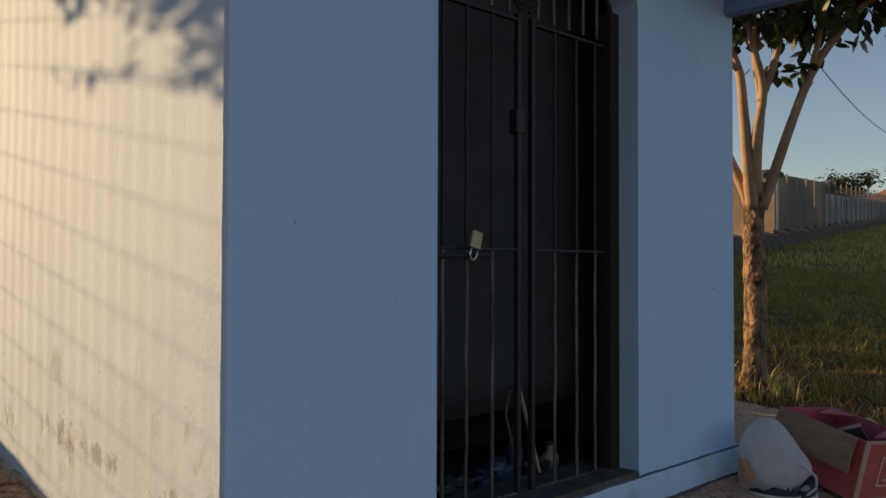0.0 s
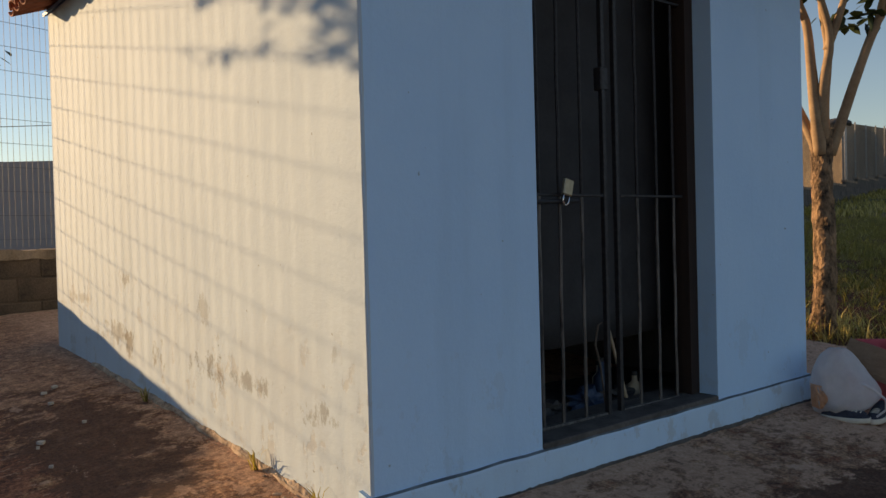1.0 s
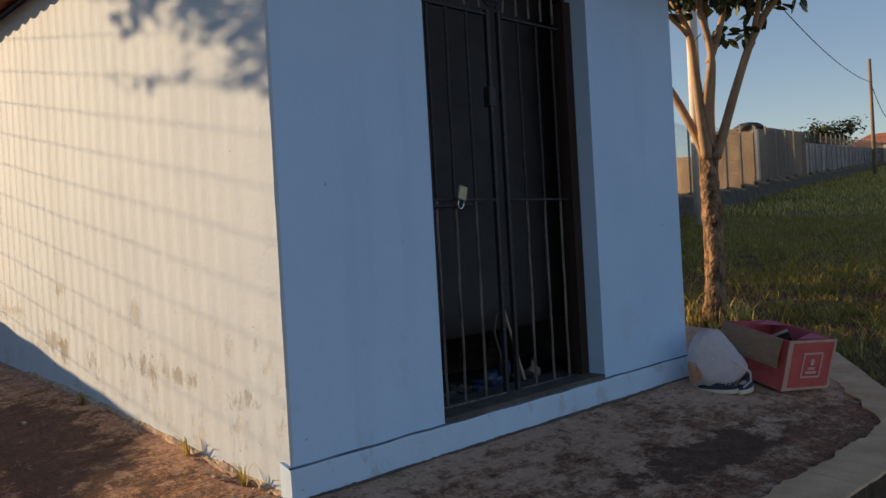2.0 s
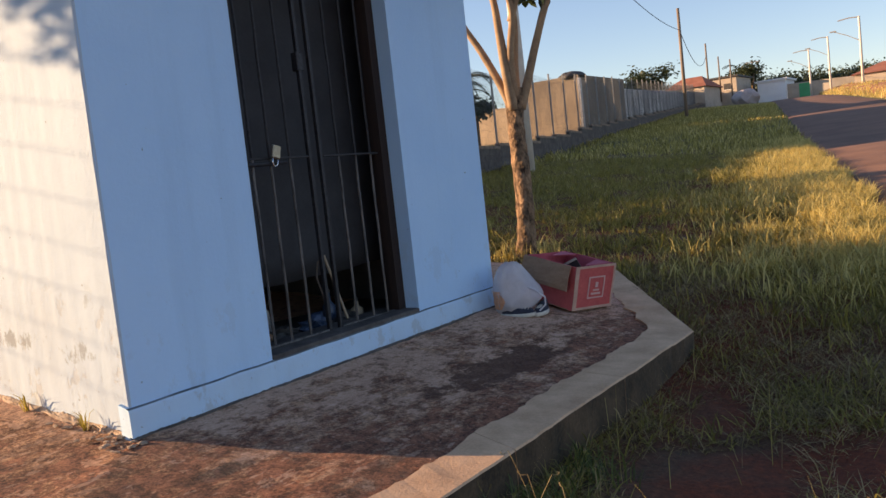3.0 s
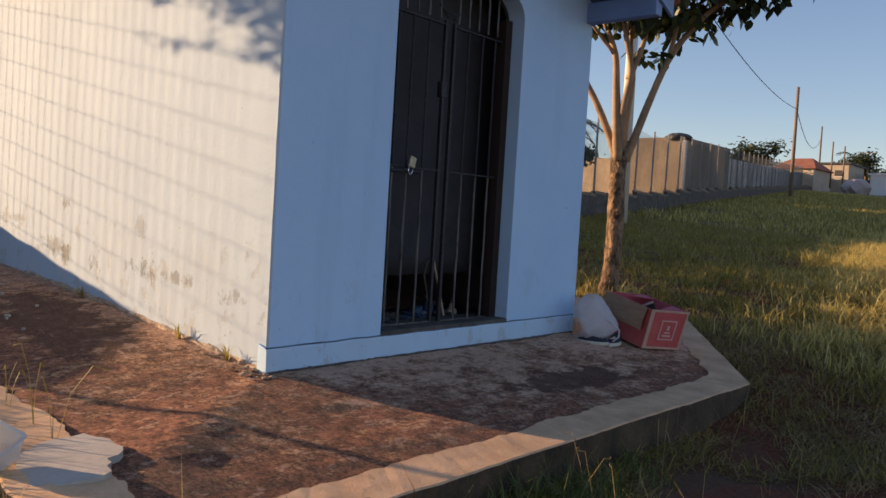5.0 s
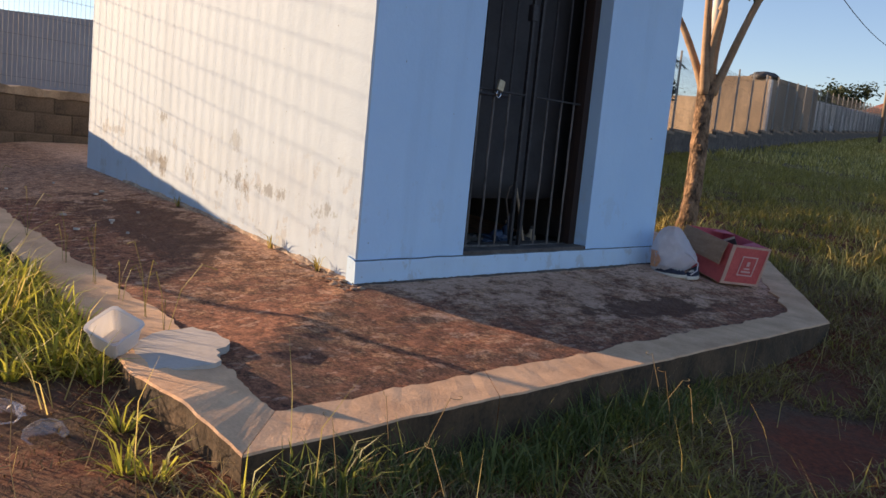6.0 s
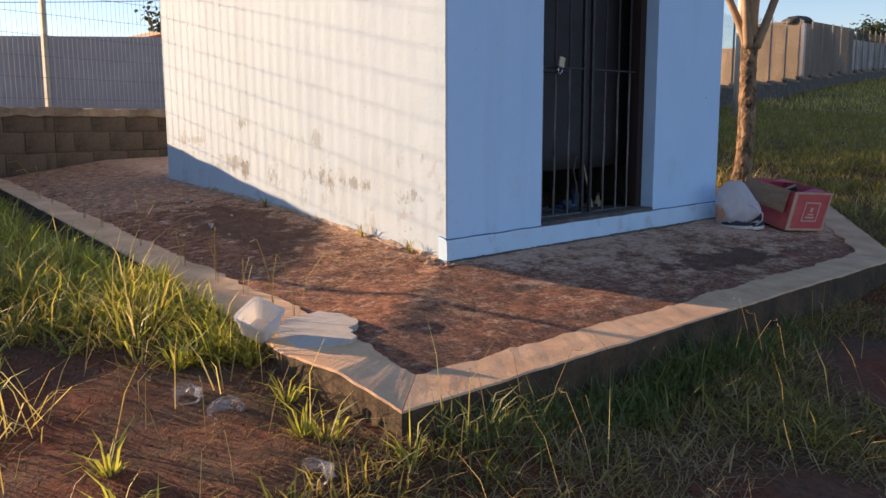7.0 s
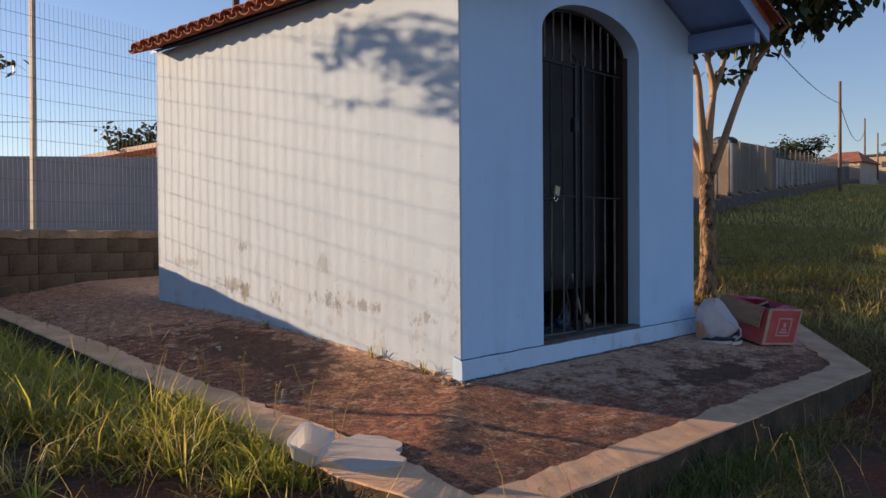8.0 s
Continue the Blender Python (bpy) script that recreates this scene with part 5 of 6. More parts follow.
# ---- things on the paving ----
def red_box():
    zb = -0.096
    t = thing("cardboard_box", "open red cardboard box with an unfolded brown flap", "box", (0.53, 2.935, zb))
    # local x: along the short printed end, local y: along the long side
    u = Vector((-0.917, 0.4, 0.15)).normalized()
    n = u.cross(Vector((0.4, 0.917, -0.06))).normalized()
    n = n if n.z > 0 else -n
    v = u.cross(n)
    m = Matrix(((u.x, v.x, n.x, 0.53), (u.y, v.y, n.y, 2.935), (u.z, v.z, n.z, zb), (0, 0, 0, 1)))
    L, S, H, T = 0.52, 0.345, 0.30, 0.006
    def lean(z):
        return 0.02 * z / H
    def wallpiece(name, x0, x1, y0, y1, z0, z1, mat, label="", parent=t):
        bm = boxed(x0, x1, y0, y1, z0, z1)
        bmesh.ops.subdivide_edges(bm, edges=bm.edges[:], cuts=4, use_grid_fill=True)
        for w in bm.verts:
            w.co.x += 0.004 * noise.noise(w.co * 7) - lean(w.co.z)
            w.co.y += 0.005 * noise.noise(w.co * 6 + Vector((3, 3, 3))) + 0.5 * lean(w.co.z)
        bmesh.ops.transform(bm, matrix=m, verts=bm.verts)
        return part(name, bm, mat, parent, label)
    wallpiece("bottom", 0, L, 0, S, 0.003, 0.009, CARD)
    end = wallpiece("end_panel", 0, T, 0, S, 0.004, H, CARD_RED, "red printed end panel")
    wallpiece("end_panel", L - T, L, 0, S, 0.004, H, CARD_PINK)
    wallpiece("side_panel", T, L - T, 0, T, 0.004, H, CARD_RED)
    wallpiece("side_panel", T, L - T, S - T, S, 0.004, H, CARD_PINK)
    # brown flap folded down over the near long side
    bm = bmesh.new()
    rows = []
    for k in range(7):
        f = k / 6
        rows.append([bm.verts.new(m @ Vector((0.008 + (L - 0.02) * g, -0.012 - 0.03 * math.sin(f * 1.6) + 0.004 * noise.noise((g * 4, f * 3, 1)), H + 0.004 - 0.165 * f + 0.006 * noise.noise((g * 5, f, 3))))) for g in np.linspace(0, 1, 9)])
    for a, b in zip(rows, rows[1:]):
        for g in range(8):
            bm.faces.new((a[g], a[g + 1], b[g + 1], b[g]))
    r = bmesh.ops.extrude_face_region(bm, geom=bm.faces[:])
    off = -v * 0.005
    bmesh.ops.translate(bm, vec=off, verts=[e for e in r["geom"] if isinstance(e, bmesh.types.BMVert)])
    part("flap", bm, CARD, t, "brown folded-down flap")
    # inner flaps, half folded in
    for x0, x1, tip in ((0.012, 0.15, 0.25), (L - 0.16, L - 0.015, 0.2)):
        bm = bmesh.new()
        q = [m @ Vector(p) for p in ((x0, S - 0.012, H - 0.005), (x1, S - 0.012, H - 0.005), ((x0 + x1) / 2, S * 0.5, H + 0.03 - tip * 0.2))]
        lo = [bm.verts.new(p) for p in q]
        hi = [bm.verts.new(p + Vector((0, 0, 0.005))) for p in q]
        bm.faces.new(lo[::-1]); bm.faces.new(hi)
        for k in range(3):
            bm.faces.new((lo[k], lo[(k + 1) % 3], hi[(k + 1) % 3], hi[k]))
        part("inner_flap", bm, CARD_PINK, t)
    # pale worn borders and a plain framed print on the end
    for nm, y0, y1, z0, z1 in (("edge_band", -0.001, 0.03, 0.004, H), ("edge_band", S - 0.014, S + 0.001, 0.004, H), ("edge_band", 0.0, S, H - 0.014, H + 0.002), ("edge_band", 0.0, S, 0.004, 0.02)):
        wallpiece(nm, -0.0035, 0.001, y0, y1, z0, z1, CARD_EDGE, parent=end)
    y0, y1, z0, z1, w = 0.12, 0.26, 0.075, 0.225, 0.009
    for a in ((y0, y1, z0, z0 + w), (y0, y1, z1 - w, z1), (y0, y0 + w, z0, z1), (y1 - w, y1, z0, z1), (y0 + 0.03, y1 - 0.03, z0 + 0.025, z0 + 0.038), (y0 + 0.045, y1 - 0.045, z0 + 0.05, z0 + 0.062), (y0 + 0.058, y1 - 0.058, z0 + 0.075, z1 - 0.04)):
        wallpiece("print_mark", -0.0045, -0.0005, *a, INK_WHITE, parent=end)
    # a folded scrap with a dark green print, sticking out
    sc = thing("paper_scrap", "folded scrap of printed card inside the red box", "card", tuple(m @ Vector((0.2, 0.2, 0.24))))
    bm = boxed(-0.07, 0.07, -0.003, 0.003, -0.2, 0.05, m @ Matrix.Translation((0.2, 0.17, 0.25)) @ Matrix.Rotation(0.5, 4, "Y") @ Matrix.Rotation(0.3, 4, "X"))
    part("sheet", bm, DARK, sc)
    part("border", boxed(-0.073, 0.073, -0.0045, -0.0032, 0.035, 0.052, m @ Matrix.Translation((0.2, 0.17, 0.25)) @ Matrix.Rotation(0.5, 4, "Y") @ Matrix.Rotation(0.3, 4, "X")), RUBBER, sc)


red_box()


def carrier_bag():
    """A slumped bag: rings from its seat to its bunched top, leaning over the shoes that spill from its mouth."""
    c = Vector((0.12, 2.665, -0.08))
    across, out = Vector((0.87, 0.49, 0)), Vector((0.49, -0.87, 0))
    t = thing("carrier_bag", "thin white plastic carrier bag slumped over discarded shoes", "bag", tuple(c))
    profile = ((0.0, 0.05, 0.17, 0.06), (0.035, 0.01, 0.22, 0.10), (0.075, 0.0, 0.28, 0.125), (0.12, -0.005, 0.325, 0.13), (0.16, -0.005, 0.33, 0.13), (0.21, 0.0, 0.31, 0.12), (0.27, 0.01, 0.265, 0.105), (0.32, 0.03, 0.225, 0.085), (0.36, 0.06, 0.19, 0.055), (0.385, 0.1, 0.155, 0.02))
    def skin(z, ang, grow_by=0.0):
        hs, ls, rs, ds = zip(*profile)
        l, r, d = np.interp(z, hs, ls), np.interp(z, hs, rs), np.interp(z, hs, ds)
        ca, sa = math.cos(ang), math.sin(ang)
        crease = 0.010 * noise.noise((ca * 2.2, sa * 2.2, z * 6)) + 0.016 * abs(noise.noise((ca * 4.5 + z * 7, sa * 4.5, z * 4))) + 0.006 * noise.noise((ca * 11, sa * 11, z * 22))
        w = (r - l) / 2 + crease + grow_by
        return c + across * (0.95 * ((l + r) / 2 + w * ca)) + out * ((d + crease + grow_by) * sa) + Vector((0, 0, 0.92 * z + 0.3 * crease))
    bm = bmesh.new()
    rings = [[bm.verts.new(skin(z, 2 * math.pi * k / 44)) for k in range(44)] for z in np.linspace(0.0, 0.385, 26)]
    for lo, hi in zip(rings, rings[1:]):
        for k in range(44):
            bm.faces.new((lo[k], lo[(k + 1) % 44], hi[(k + 1) % 44], hi[k]))
    bm.faces.new(rings[-1])
    part("bag_body", bm, FILM, t, "crumpled translucent film", True)
    # stretched handle, hanging as a loop on the side of the mouth
    loop = [c + across * a + out * 0.10 + Vector((0, 0, h)) for a, h in ((0.20, 0.20), (0.27, 0.17), (0.325, 0.12), (0.325, 0.07), (0.28, 0.03), (0.22, 0.025), (0.17, 0.06))]
    part("handle", tube(loop, [0.012, 0.008, 0.006, 0.006, 0.006, 0.008, 0.011], 8), FILM, t, "twisted handle loop", True)
    bm = bmesh.new()
    rows = [[bm.verts.new(skin(z, ang, 0.003)) for ang in np.radians(np.linspace(128 + 6 * math.sin(z * 40), 168, 9))] for z in np.linspace(0.06, 0.19, 9)]
    for lo, hi in zip(rows, rows[1:]):
        for k in range(8):
            bm.faces.new((lo[k], lo[k + 1], hi[k + 1], hi[k]))
    part("print", bm, ORANGE, t, "orange print")


carrier_bag()


def shoe(at, turn, tilt=0.0):
    t = thing("shoe", "dark canvas shoe with an off-white rubber sole", "shoe", at, "discarded shoes")
    m = Matrix.Translation(at) @ Matrix.Rotation(radians(turn), 4, "Z") @ Matrix.Rotation(radians(tilt), 4, "X") @ Matrix.Scale(0.88, 4)
    n = 18
    def outline(z, grow_by, cut):
        out = []
        for k in range(n):
            a = 2 * math.pi * k / n
            x = 0.13 * math.cos(a)
            w = 0.043 + 0.008 * math.cos(a) - 0.006 * math.cos(2 * a)
            out.append(m @ Vector((x * (1 + grow_by), w * math.sin(a) * (1 + grow_by * 2), z)))
        return out
    bm = bmesh.new()
    rings = [[bm.verts.new(p) for p in outline(z, g, 0)] for z, g in ((0.0, -0.03), (0.006, 0.0), (0.026, 0.01), (0.030, -0.02))]
    for a, b in zip(rings, rings[1:]):
        for k in range(n):
            bm.faces.new((a[k], a[(k + 1) % n], b[(k + 1) % n], b[k]))
    bm.faces.new(rings[0][::-1]); bm.faces.new(rings[-1])
    part("sole", bm, RUBBER, t, "off-white rubber sole", True)
    bm = bmesh.new()
    rings = []
    for f in np.linspace(0, 1, 6):
        ring = []
        for k in range(n):
            a = 2 * math.pi * k / n
            c = math.cos(a)
            h = 0.030 + f * (0.028 + 0.04 * max(0.0, 0.55 - c) / 1.5)
            sh = 1 - 0.30 * f ** 1.6
            ring.append(bm.verts.new(m @ Vector((0.126 * c * (1 - 0.18 * f if c > 0 else 1 - 0.05 * f), (0.042 + 0.008 * c) * math.sin(a) * sh, h))))
        rings.append(ring)
    for a, b in zip(rings, rings[1:]):
        for k in range(n):
            bm.faces.new((a[k], a[(k + 1) % n], b[(k + 1) % n], b[k]))
    bm.faces.new(rings[-1])
    part("upper", bm, CLOTH, t, "dark navy canvas upper", True)
    for k in range(4):
        part("lace", tube([m @ Vector((0.01 + 0.022 * k, -0.02, 0.066 - 0.003 * k)), m @ Vector((0.015 + 0.022 * k, 0, 0.071 - 0.003 * k)), m @ Vector((0.01 + 0.022 * k, 0.02, 0.066 - 0.003 * k))], 0.003, 5), RUBBER, t)


shoe((0.385, 2.80, -0.083), -80)
shoe((0.29, 2.66, -0.075), 20, 6)


def tub():
    """White square food tub lying tipped on the kerb."""
    at = Vector((0.46, -1.43, -0.14))
    t = thing("food_tub", "dirty white square plastic tub tipped on the kerb", "tub", tuple(at))
    m = Matrix.Translation(at + Vector((0.035, -0.03, 0.06))) @ Matrix.Rotation(radians(30), 4, Vector((0.5, 0.86, 0))) @ Matrix.Rotation(radians(24), 4, "Z") @ Matrix.Scale(1.12, 4)
    bm = bmesh.new()
    def ring(s, z):
        pts = []
        for k in range(20):
            a = 2 * math.pi * (k + 0.5) / 20
            c, q = math.cos(a), math.sin(a)
            e = 0.35
            pts.append(bm.verts.new(m @ (Vector((s * math.copysign(abs(c) ** e, c), s * math.copysign(abs(q) ** e, q), z)) + noise.noise_vector(Vector((a * 1.6, z * 30, 2))) * 0.006)))
        return pts
    rr = [ring(0.052, -0.045), ring(0.066, 0.03), ring(0.072, 0.033), ring(0.072, 0.04), ring(0.062, 0.036), ring(0.05, -0.04)]
    for a, b in zip(rr, rr[1:]):
        for k in range(20):
            bm.faces.new((a[k], a[(k + 1) % 20], b[(k + 1) % 20], b[k]))
    bm.faces.new(rr[0][::-1]); bm.faces.new(rr[-1])
    part("tub_body", bm, CUP, t)


tub()


def clear_pot(at, size, turn, name, label):
    t = thing(name, label, "plastic litter", at)
    m = Matrix.Translation(at) @ Matrix.Rotation(radians(turn), 4, "Z") @ Matrix.Rotation(radians(70), 4, "X")
    bm = bmesh.new()
    rr = []
    for s, z in ((0.75, -0.6), (0.8, -0.5), (1.0, 0.5), (1.08, 0.54), (1.06, 0.6), (0.95, 0.54), (0.72, -0.55)):
        rr.append([bm.verts.new(m @ (Vector((s * size * math.cos(2 * math.pi * k / 16) * 1.2, s * size * math.sin(2 * math.pi * k / 16) * 0.8, z * size)) + noise.noise_vector(Vector((k * 0.6, z * 2, size * 40))) * size * 0.4)) for k in range(16)])
    for a, b in zip(rr, rr[1:]):
        for k in range(16):
            bm.faces.new((a[k], a[(k + 1) % 16], b[(k + 1) % 16], b[k]))
    bm.faces.new(rr[0][::-1]); bm.faces.new(rr[-1])
    part("pot_body", bm, FILM_CLEAR, t)


def on_ground(x, y, up=0.0):
    return (x, y, float(ground_z(x, y)) + up)


clear_pot(on_ground(0.72, -1.87, 0.02), 0.045, 30, "plastic_pot", "scuffed clear plastic pot lying in the grass")
clear_pot(on_ground(0.88, -1.82, 0.02), 0.048, 80, "plastic_pot", "scuffed clear plastic pot lying in the grass")
clear_pot(on_ground(1.46, -1.82, 0.02), 0.045, 10, "plastic_pot", "crushed clear plastic pot near the kerb corner")


# smooth mortar patch at the corner of the kerb
bm = bmesh.new()
out = []
for k in range(40):
    a = 2 * math.pi * k / 40
    rr_ = 1 + 0.28 * noise.noise((math.cos(a) * 2, math.sin(a) * 2, 3)) + 0.16 * noise.noise((math.cos(a) * 6, math.sin(a) * 6, 8))
    x, y = 0.58 + 0.23 * rr_ * math.cos(a), -1.25 + 0.17 * rr_ * math.sin(a) - 0.05 * math.cos(a)
    out.append((x, y))
top = [bm.verts.new((x, y, slab_z(x, y) + 0.017)) for x, y in out]
low = [bm.verts.new((x, y, slab_z(x, y) - 0.03)) for x, y in out]
bm.faces.new(top)
for k in range(40):
    bm.faces.new((top[k], low[k], low[(k + 1) % 40], top[(k + 1) % 40]))
tagged(part("mortar_patch", bm, PATCH), "smooth pale mortar patch with a broken edge", "mortar patch", kind="structure")

# eroded mortar skirt along the foot of the pale wall, and dirt with painted shade along the foot of the plinth
def foot_strip(name, label, mat, along, width, rise, lo, hi, seed):
    bm = bmesh.new()
    rows = []
    for f in np.arange(lo, hi, 0.018):
        wv = width * (0.6 + 0.9 * noise.noise((f * 3.1, seed, 1)) + 0.6 * noise.noise((f * 13, seed, 5)))
        wv = max(0.006, wv)
        row = []
        for k in range(6):
            g = k / 5
            o = wv * g
            x, y = (f, 0.012 - 0.012 * (k > 0) - o) if along == "x" else (0.012 + 0.012 * (k > 0) + o, f)
            top = rise * (1 - g) * (0.7 + 0.9 * noise.noise((f * 9, g * 3, seed))) + 0.006 * noise.noise((f * 40, g * 9, seed))
            row.append(bm.verts.new((x, y, slab_z(x, y) - 0.004 + (top if k < 5 else -0.02))))
        rows.append(row)
    for a, b in zip(rows, rows[1:]):
        for k in range(5):
            bm.faces.new((a[k], b[k], b[k + 1], a[k + 1]))
    return tagged(part(name, bm, mat), label, "trim", kind="structure")


SKIRT = simple("eroded tan mortar", (0.22, 0.14, 0.09), (0.62, 0.47, 0.34), 18, 0.95, bump_s=0.9, bump_d=0.02, fine=70)
foot_strip("mortar_skirt", "eroded tan mortar skirt along the wall foot", SKIRT, "x", 0.034, 0.016, -2.9, 0.03, 2)
foot_strip("dirt_line", "dark dirt and painted shade line along the plinth foot", SILL, "y", 0.014, 0.004, -0.03, 2.85, 6)

# crumbled mortar along the foot of the pale wall
rub = random.Random(8)
lump_bm = []
for k in range(4):
    bm = bmesh.new()
    bmesh.ops.create_icosphere(bm, subdivisions=1, radius=1.0)
    for v in bm.verts:
        v.co *= 0.75 + 0.45 * noise.noise(v.co * 1.6 + Vector((k * 7, 0, 0)))
        v.co.z *= 0.45
    lump_bm.append(mesh_of("mortar_lump", bm, STONE))
for k in range(95):
    f = rub.random()
    if k < 55:
        x, y = 0.10 - 0.62 * f ** 1.6, -0.015 - 0.13 * rub.random() ** 2
    else:
        x, y = -0.3 - 2.6 * f, -0.01 - 0.05 * rub.random()
    s = rub.uniform(0.005, 0.021) * (1.0 if k < 55 else 0.6)
    ob = new("mortar_lump", lump_bm[k % 4])
    ob.matrix_basis = Matrix.Translation((x, y, slab_z(x, y) + s * 0.15 - 0.008)) @ Matrix.Rotation(rub.uniform(0, 6.28), 4, "Z") @ Matrix.Diagonal((s * 1.3, s, s, 1))
    tagged(ob, "crumbled mortar lump at the foot of the wall", "rubble", "mortar lumps")

# things inside, seen dimly through the bars
def in_room():
    b = thing("broom", "broom with a pale wooden handle leaning indoors", "broom", (-0.28, 1.66, 0.06))
    part("handle", tube([(-0.28, 1.66, 0.1), (-0.3, 1.54, 0.5)], 0.008, 8), PALE_WOOD, b)
    part("brush", boxed(-0.33, -0.23, 1.62, 1.71, 0.05, 0.11, bevel=0.01), DARK, b)
    s = thing("plastic_strip", "bent strip of pale plastic leaning behind the gate", "strip", (-0.29, 1.5, 0.06))
    part("strip", tube([(-0.29, 1.52, 0.06), (-0.29, 1.485, 0.28), (-0.29, 1.45, 0.38), (-0.29, 1.475, 0.47), (-0.29, 1.5, 0.48)], [0.004, 0.005, 0.006, 0.005, 0.003], 6), MORTAR, s)
    for x, y, h, r, mat, lab in ((-0.5, 1.74, 0.2, 0.04, BLUE_PLASTIC, "blue plastic bottle standing on the inner floor"), (-0.6, 1.84, 0.16, 0.035, CUP, "white plastic bottle standing on the inner floor"), (-0.42, 1.9, 0.12, 0.04, PALE_WOOD, "small pale bottle on the inner floor"), (-0.75, 1.42, 0.22, 0.05, CUP, "pale plastic jug standing on the inner floor")):
        t = thing("bottle", lab, "bottle", (x, y, 0.05), "bottles indoors")
        bm = bmesh.new()
        add_tube(bm, [(x, y, 0.05), (x, y, 0.05 + h * 0.6), (x, y, 0.05 + h * 0.75), (x, y, 0.05 + h)], [r, r, r * 0.4, r * 0.35], 12)
        part("bottle_body", bm, mat, t, smooth=True)
        part("cap", tube([(x, y, 0.05 + h), (x, y, 0.07 + h)], r * 0.4, 10), DARK, t)
    for k, (x, y, s, mat, lab) in enumerate(((-0.42, 1.28, 0.06, DARK, "crumpled dark rag on the dark inner floor"), (-0.40, 1.52, 0.07, BLUE_PLASTIC, "crumpled blue plastic wrapping on the inner floor"), (-0.46, 1.62, 0.05, MORTAR, "crumpled grey wrapping on the inner floor"), (-0.45, 1.12, 0.05, CARD, "crumpled brown paper on the inner floor"), (-0.43, 1.80, 0.055, DARK, "crumpled dark rag on the dark inner floor"))):
        bm = bmesh.new()
        bmesh.ops.create_icosphere(bm, subdivisions=3, radius=s)
        for v in bm.verts:
            v.co *= 1 + 0.9 * noise.noise(v.co * 30 + Vector((k * 5, 0, 0))) + 0.4 * noise.noise(v.co * 75)
            v.co = Vector((x, y, 0.052 + s * 0.6)) + Vector((v.co.x, v.co.y * 1.5, v.co.z * 0.75))
            v.co.z = max(v.co.z, 0.051)
        tagged(part("crumpled_litter", bm, mat), lab, "litter", "litter indoors")


in_room()

# pale paint chips scattered on the paving
chip = random.Random(12)
for k in range(11):
    x, y = chip.uniform(-3.2, -1.2), chip.uniform(-0.9, -0.15)
    bm = bmesh.new()
    n, s = 7, chip.uniform(0.008, 0.03)
    z = slab_z(x, y) + 0.006
    rim = [(x + s * chip.uniform(0.6, 1.2) * math.cos(2 * math.pi * i / n), y + s * chip.uniform(0.4, 1.0) * math.sin(2 * math.pi * i / n)) for i in range(n)]
    hi = [bm.verts.new((px, py, z + 0.001)) for px, py in rim]
    lo = [bm.verts.new((px, py, z - 0.01)) for px, py in rim]
    bm.faces.new(hi)
    for i in range(n):
        bm.faces.new((hi[i], lo[i], lo[(i + 1) % n], hi[(i + 1) % n]))
    tagged(part("paint_chip", bm, PATCH), "pale chip of paint lying on the paving", "paint chip", "paint chips")

# ---- grass ----
def blades(name, label, pts, hmin, hmax, width, bend, lay, seed, material, fan=None):
    """Curved blades of three faces each, at the given points on the ground."""
    r = np.random.RandomState(seed)
    n = len(pts)
    x, y = pts[:, 0], pts[:, 1]
    z = ground_z(x, y) - 0.01
    h = r.uniform(hmin, hmax, n) * r.uniform(0.5, 1.0, n)
    az = r.uniform(0, 2 * np.pi, n) if fan is None else fan + r.normal(0, 0.5, n)
    d = np.stack([np.cos(az), np.sin(az), np.zeros(n)], 1)
    s = np.stack([-np.sin(az), np.cos(az), np.zeros(n)], 1)
    face = r.uniform(-0.9, 0.9, n)[:, None]
    s = s * np.cos(face) + d * np.sin(face)
    up = np.array([[0, 0, 1.0]])
    lean = np.abs(r.normal(lay, 0.25, n))[:, None]
    b = (r.uniform(0.3, 1.0, n) * bend)[:, None]
    H = h[:, None]
    w = (width * r.uniform(0.6, 1.3, n))[:, None]
    p = np.stack([x, y, z], 1)
    mid = p + (up * np.cos(lean) + d * np.sin(lean)) * H * 0.55
    l2 = np.clip(lean + b, 0, 2.0)
    tip = mid + (up * np.cos(l2) + d * np.sin(l2)) * H * 0.5
    v = np.stack([p - s * w, p + s * w, mid - s * w * 0.8, mid + s * w * 0.8, tip], 1).reshape(-1, 3)
    floor = np.repeat(z, 5) + 0.022
    v[:, 2] = np.maximum(v[:, 2], floor - 0.02 * (np.tile([1, 1, 0, 0, 0], n)))
    k = np.arange(n) * 5
    tri = np.stack([k, k + 1, k + 3, k, k + 3, k + 2, k + 2, k + 3, k + 4], 1).reshape(-1)
    me = bpy.data.meshes.new(name)
    me.vertices.add(n * 5)
    me.vertices.foreach_set("co", v.reshape(-1))
    me.loops.add(n * 9)
    me.loops.foreach_set("vertex_index", tri)
    me.polygons.add(n * 3)
    me.polygons.foreach_set("loop_start", np.arange(0, n * 9, 3))
    me.update(calc_edges=True)
    me.materials.append(material)
    return tagged(new(name, me), label, "grass", kind="stuff")


def off_paving(p):
    x, y = p[:, 0], p[:, 1]
    inside = (x < 1.455 - 0.025 * (y + 1.46)) & (y > -1.30 - 0.055 * np.clip(x + 1.2, -3.8, 1.2) - 0.2 * np.clip(x, 0, 0.75)) & ((y - 2.88) < -1.25 * (x - 1.36)) & (x > -6.5) & (y < 4.75)
    on_road = (x > road_x(y) - 0.05 + 0.12 * np.sin(y * 2.1)) & (x < road_x(y) + 6.3)
    behind = x < fence_x(y) + 0.15
    return p[~inside & ~on_road & ~behind]


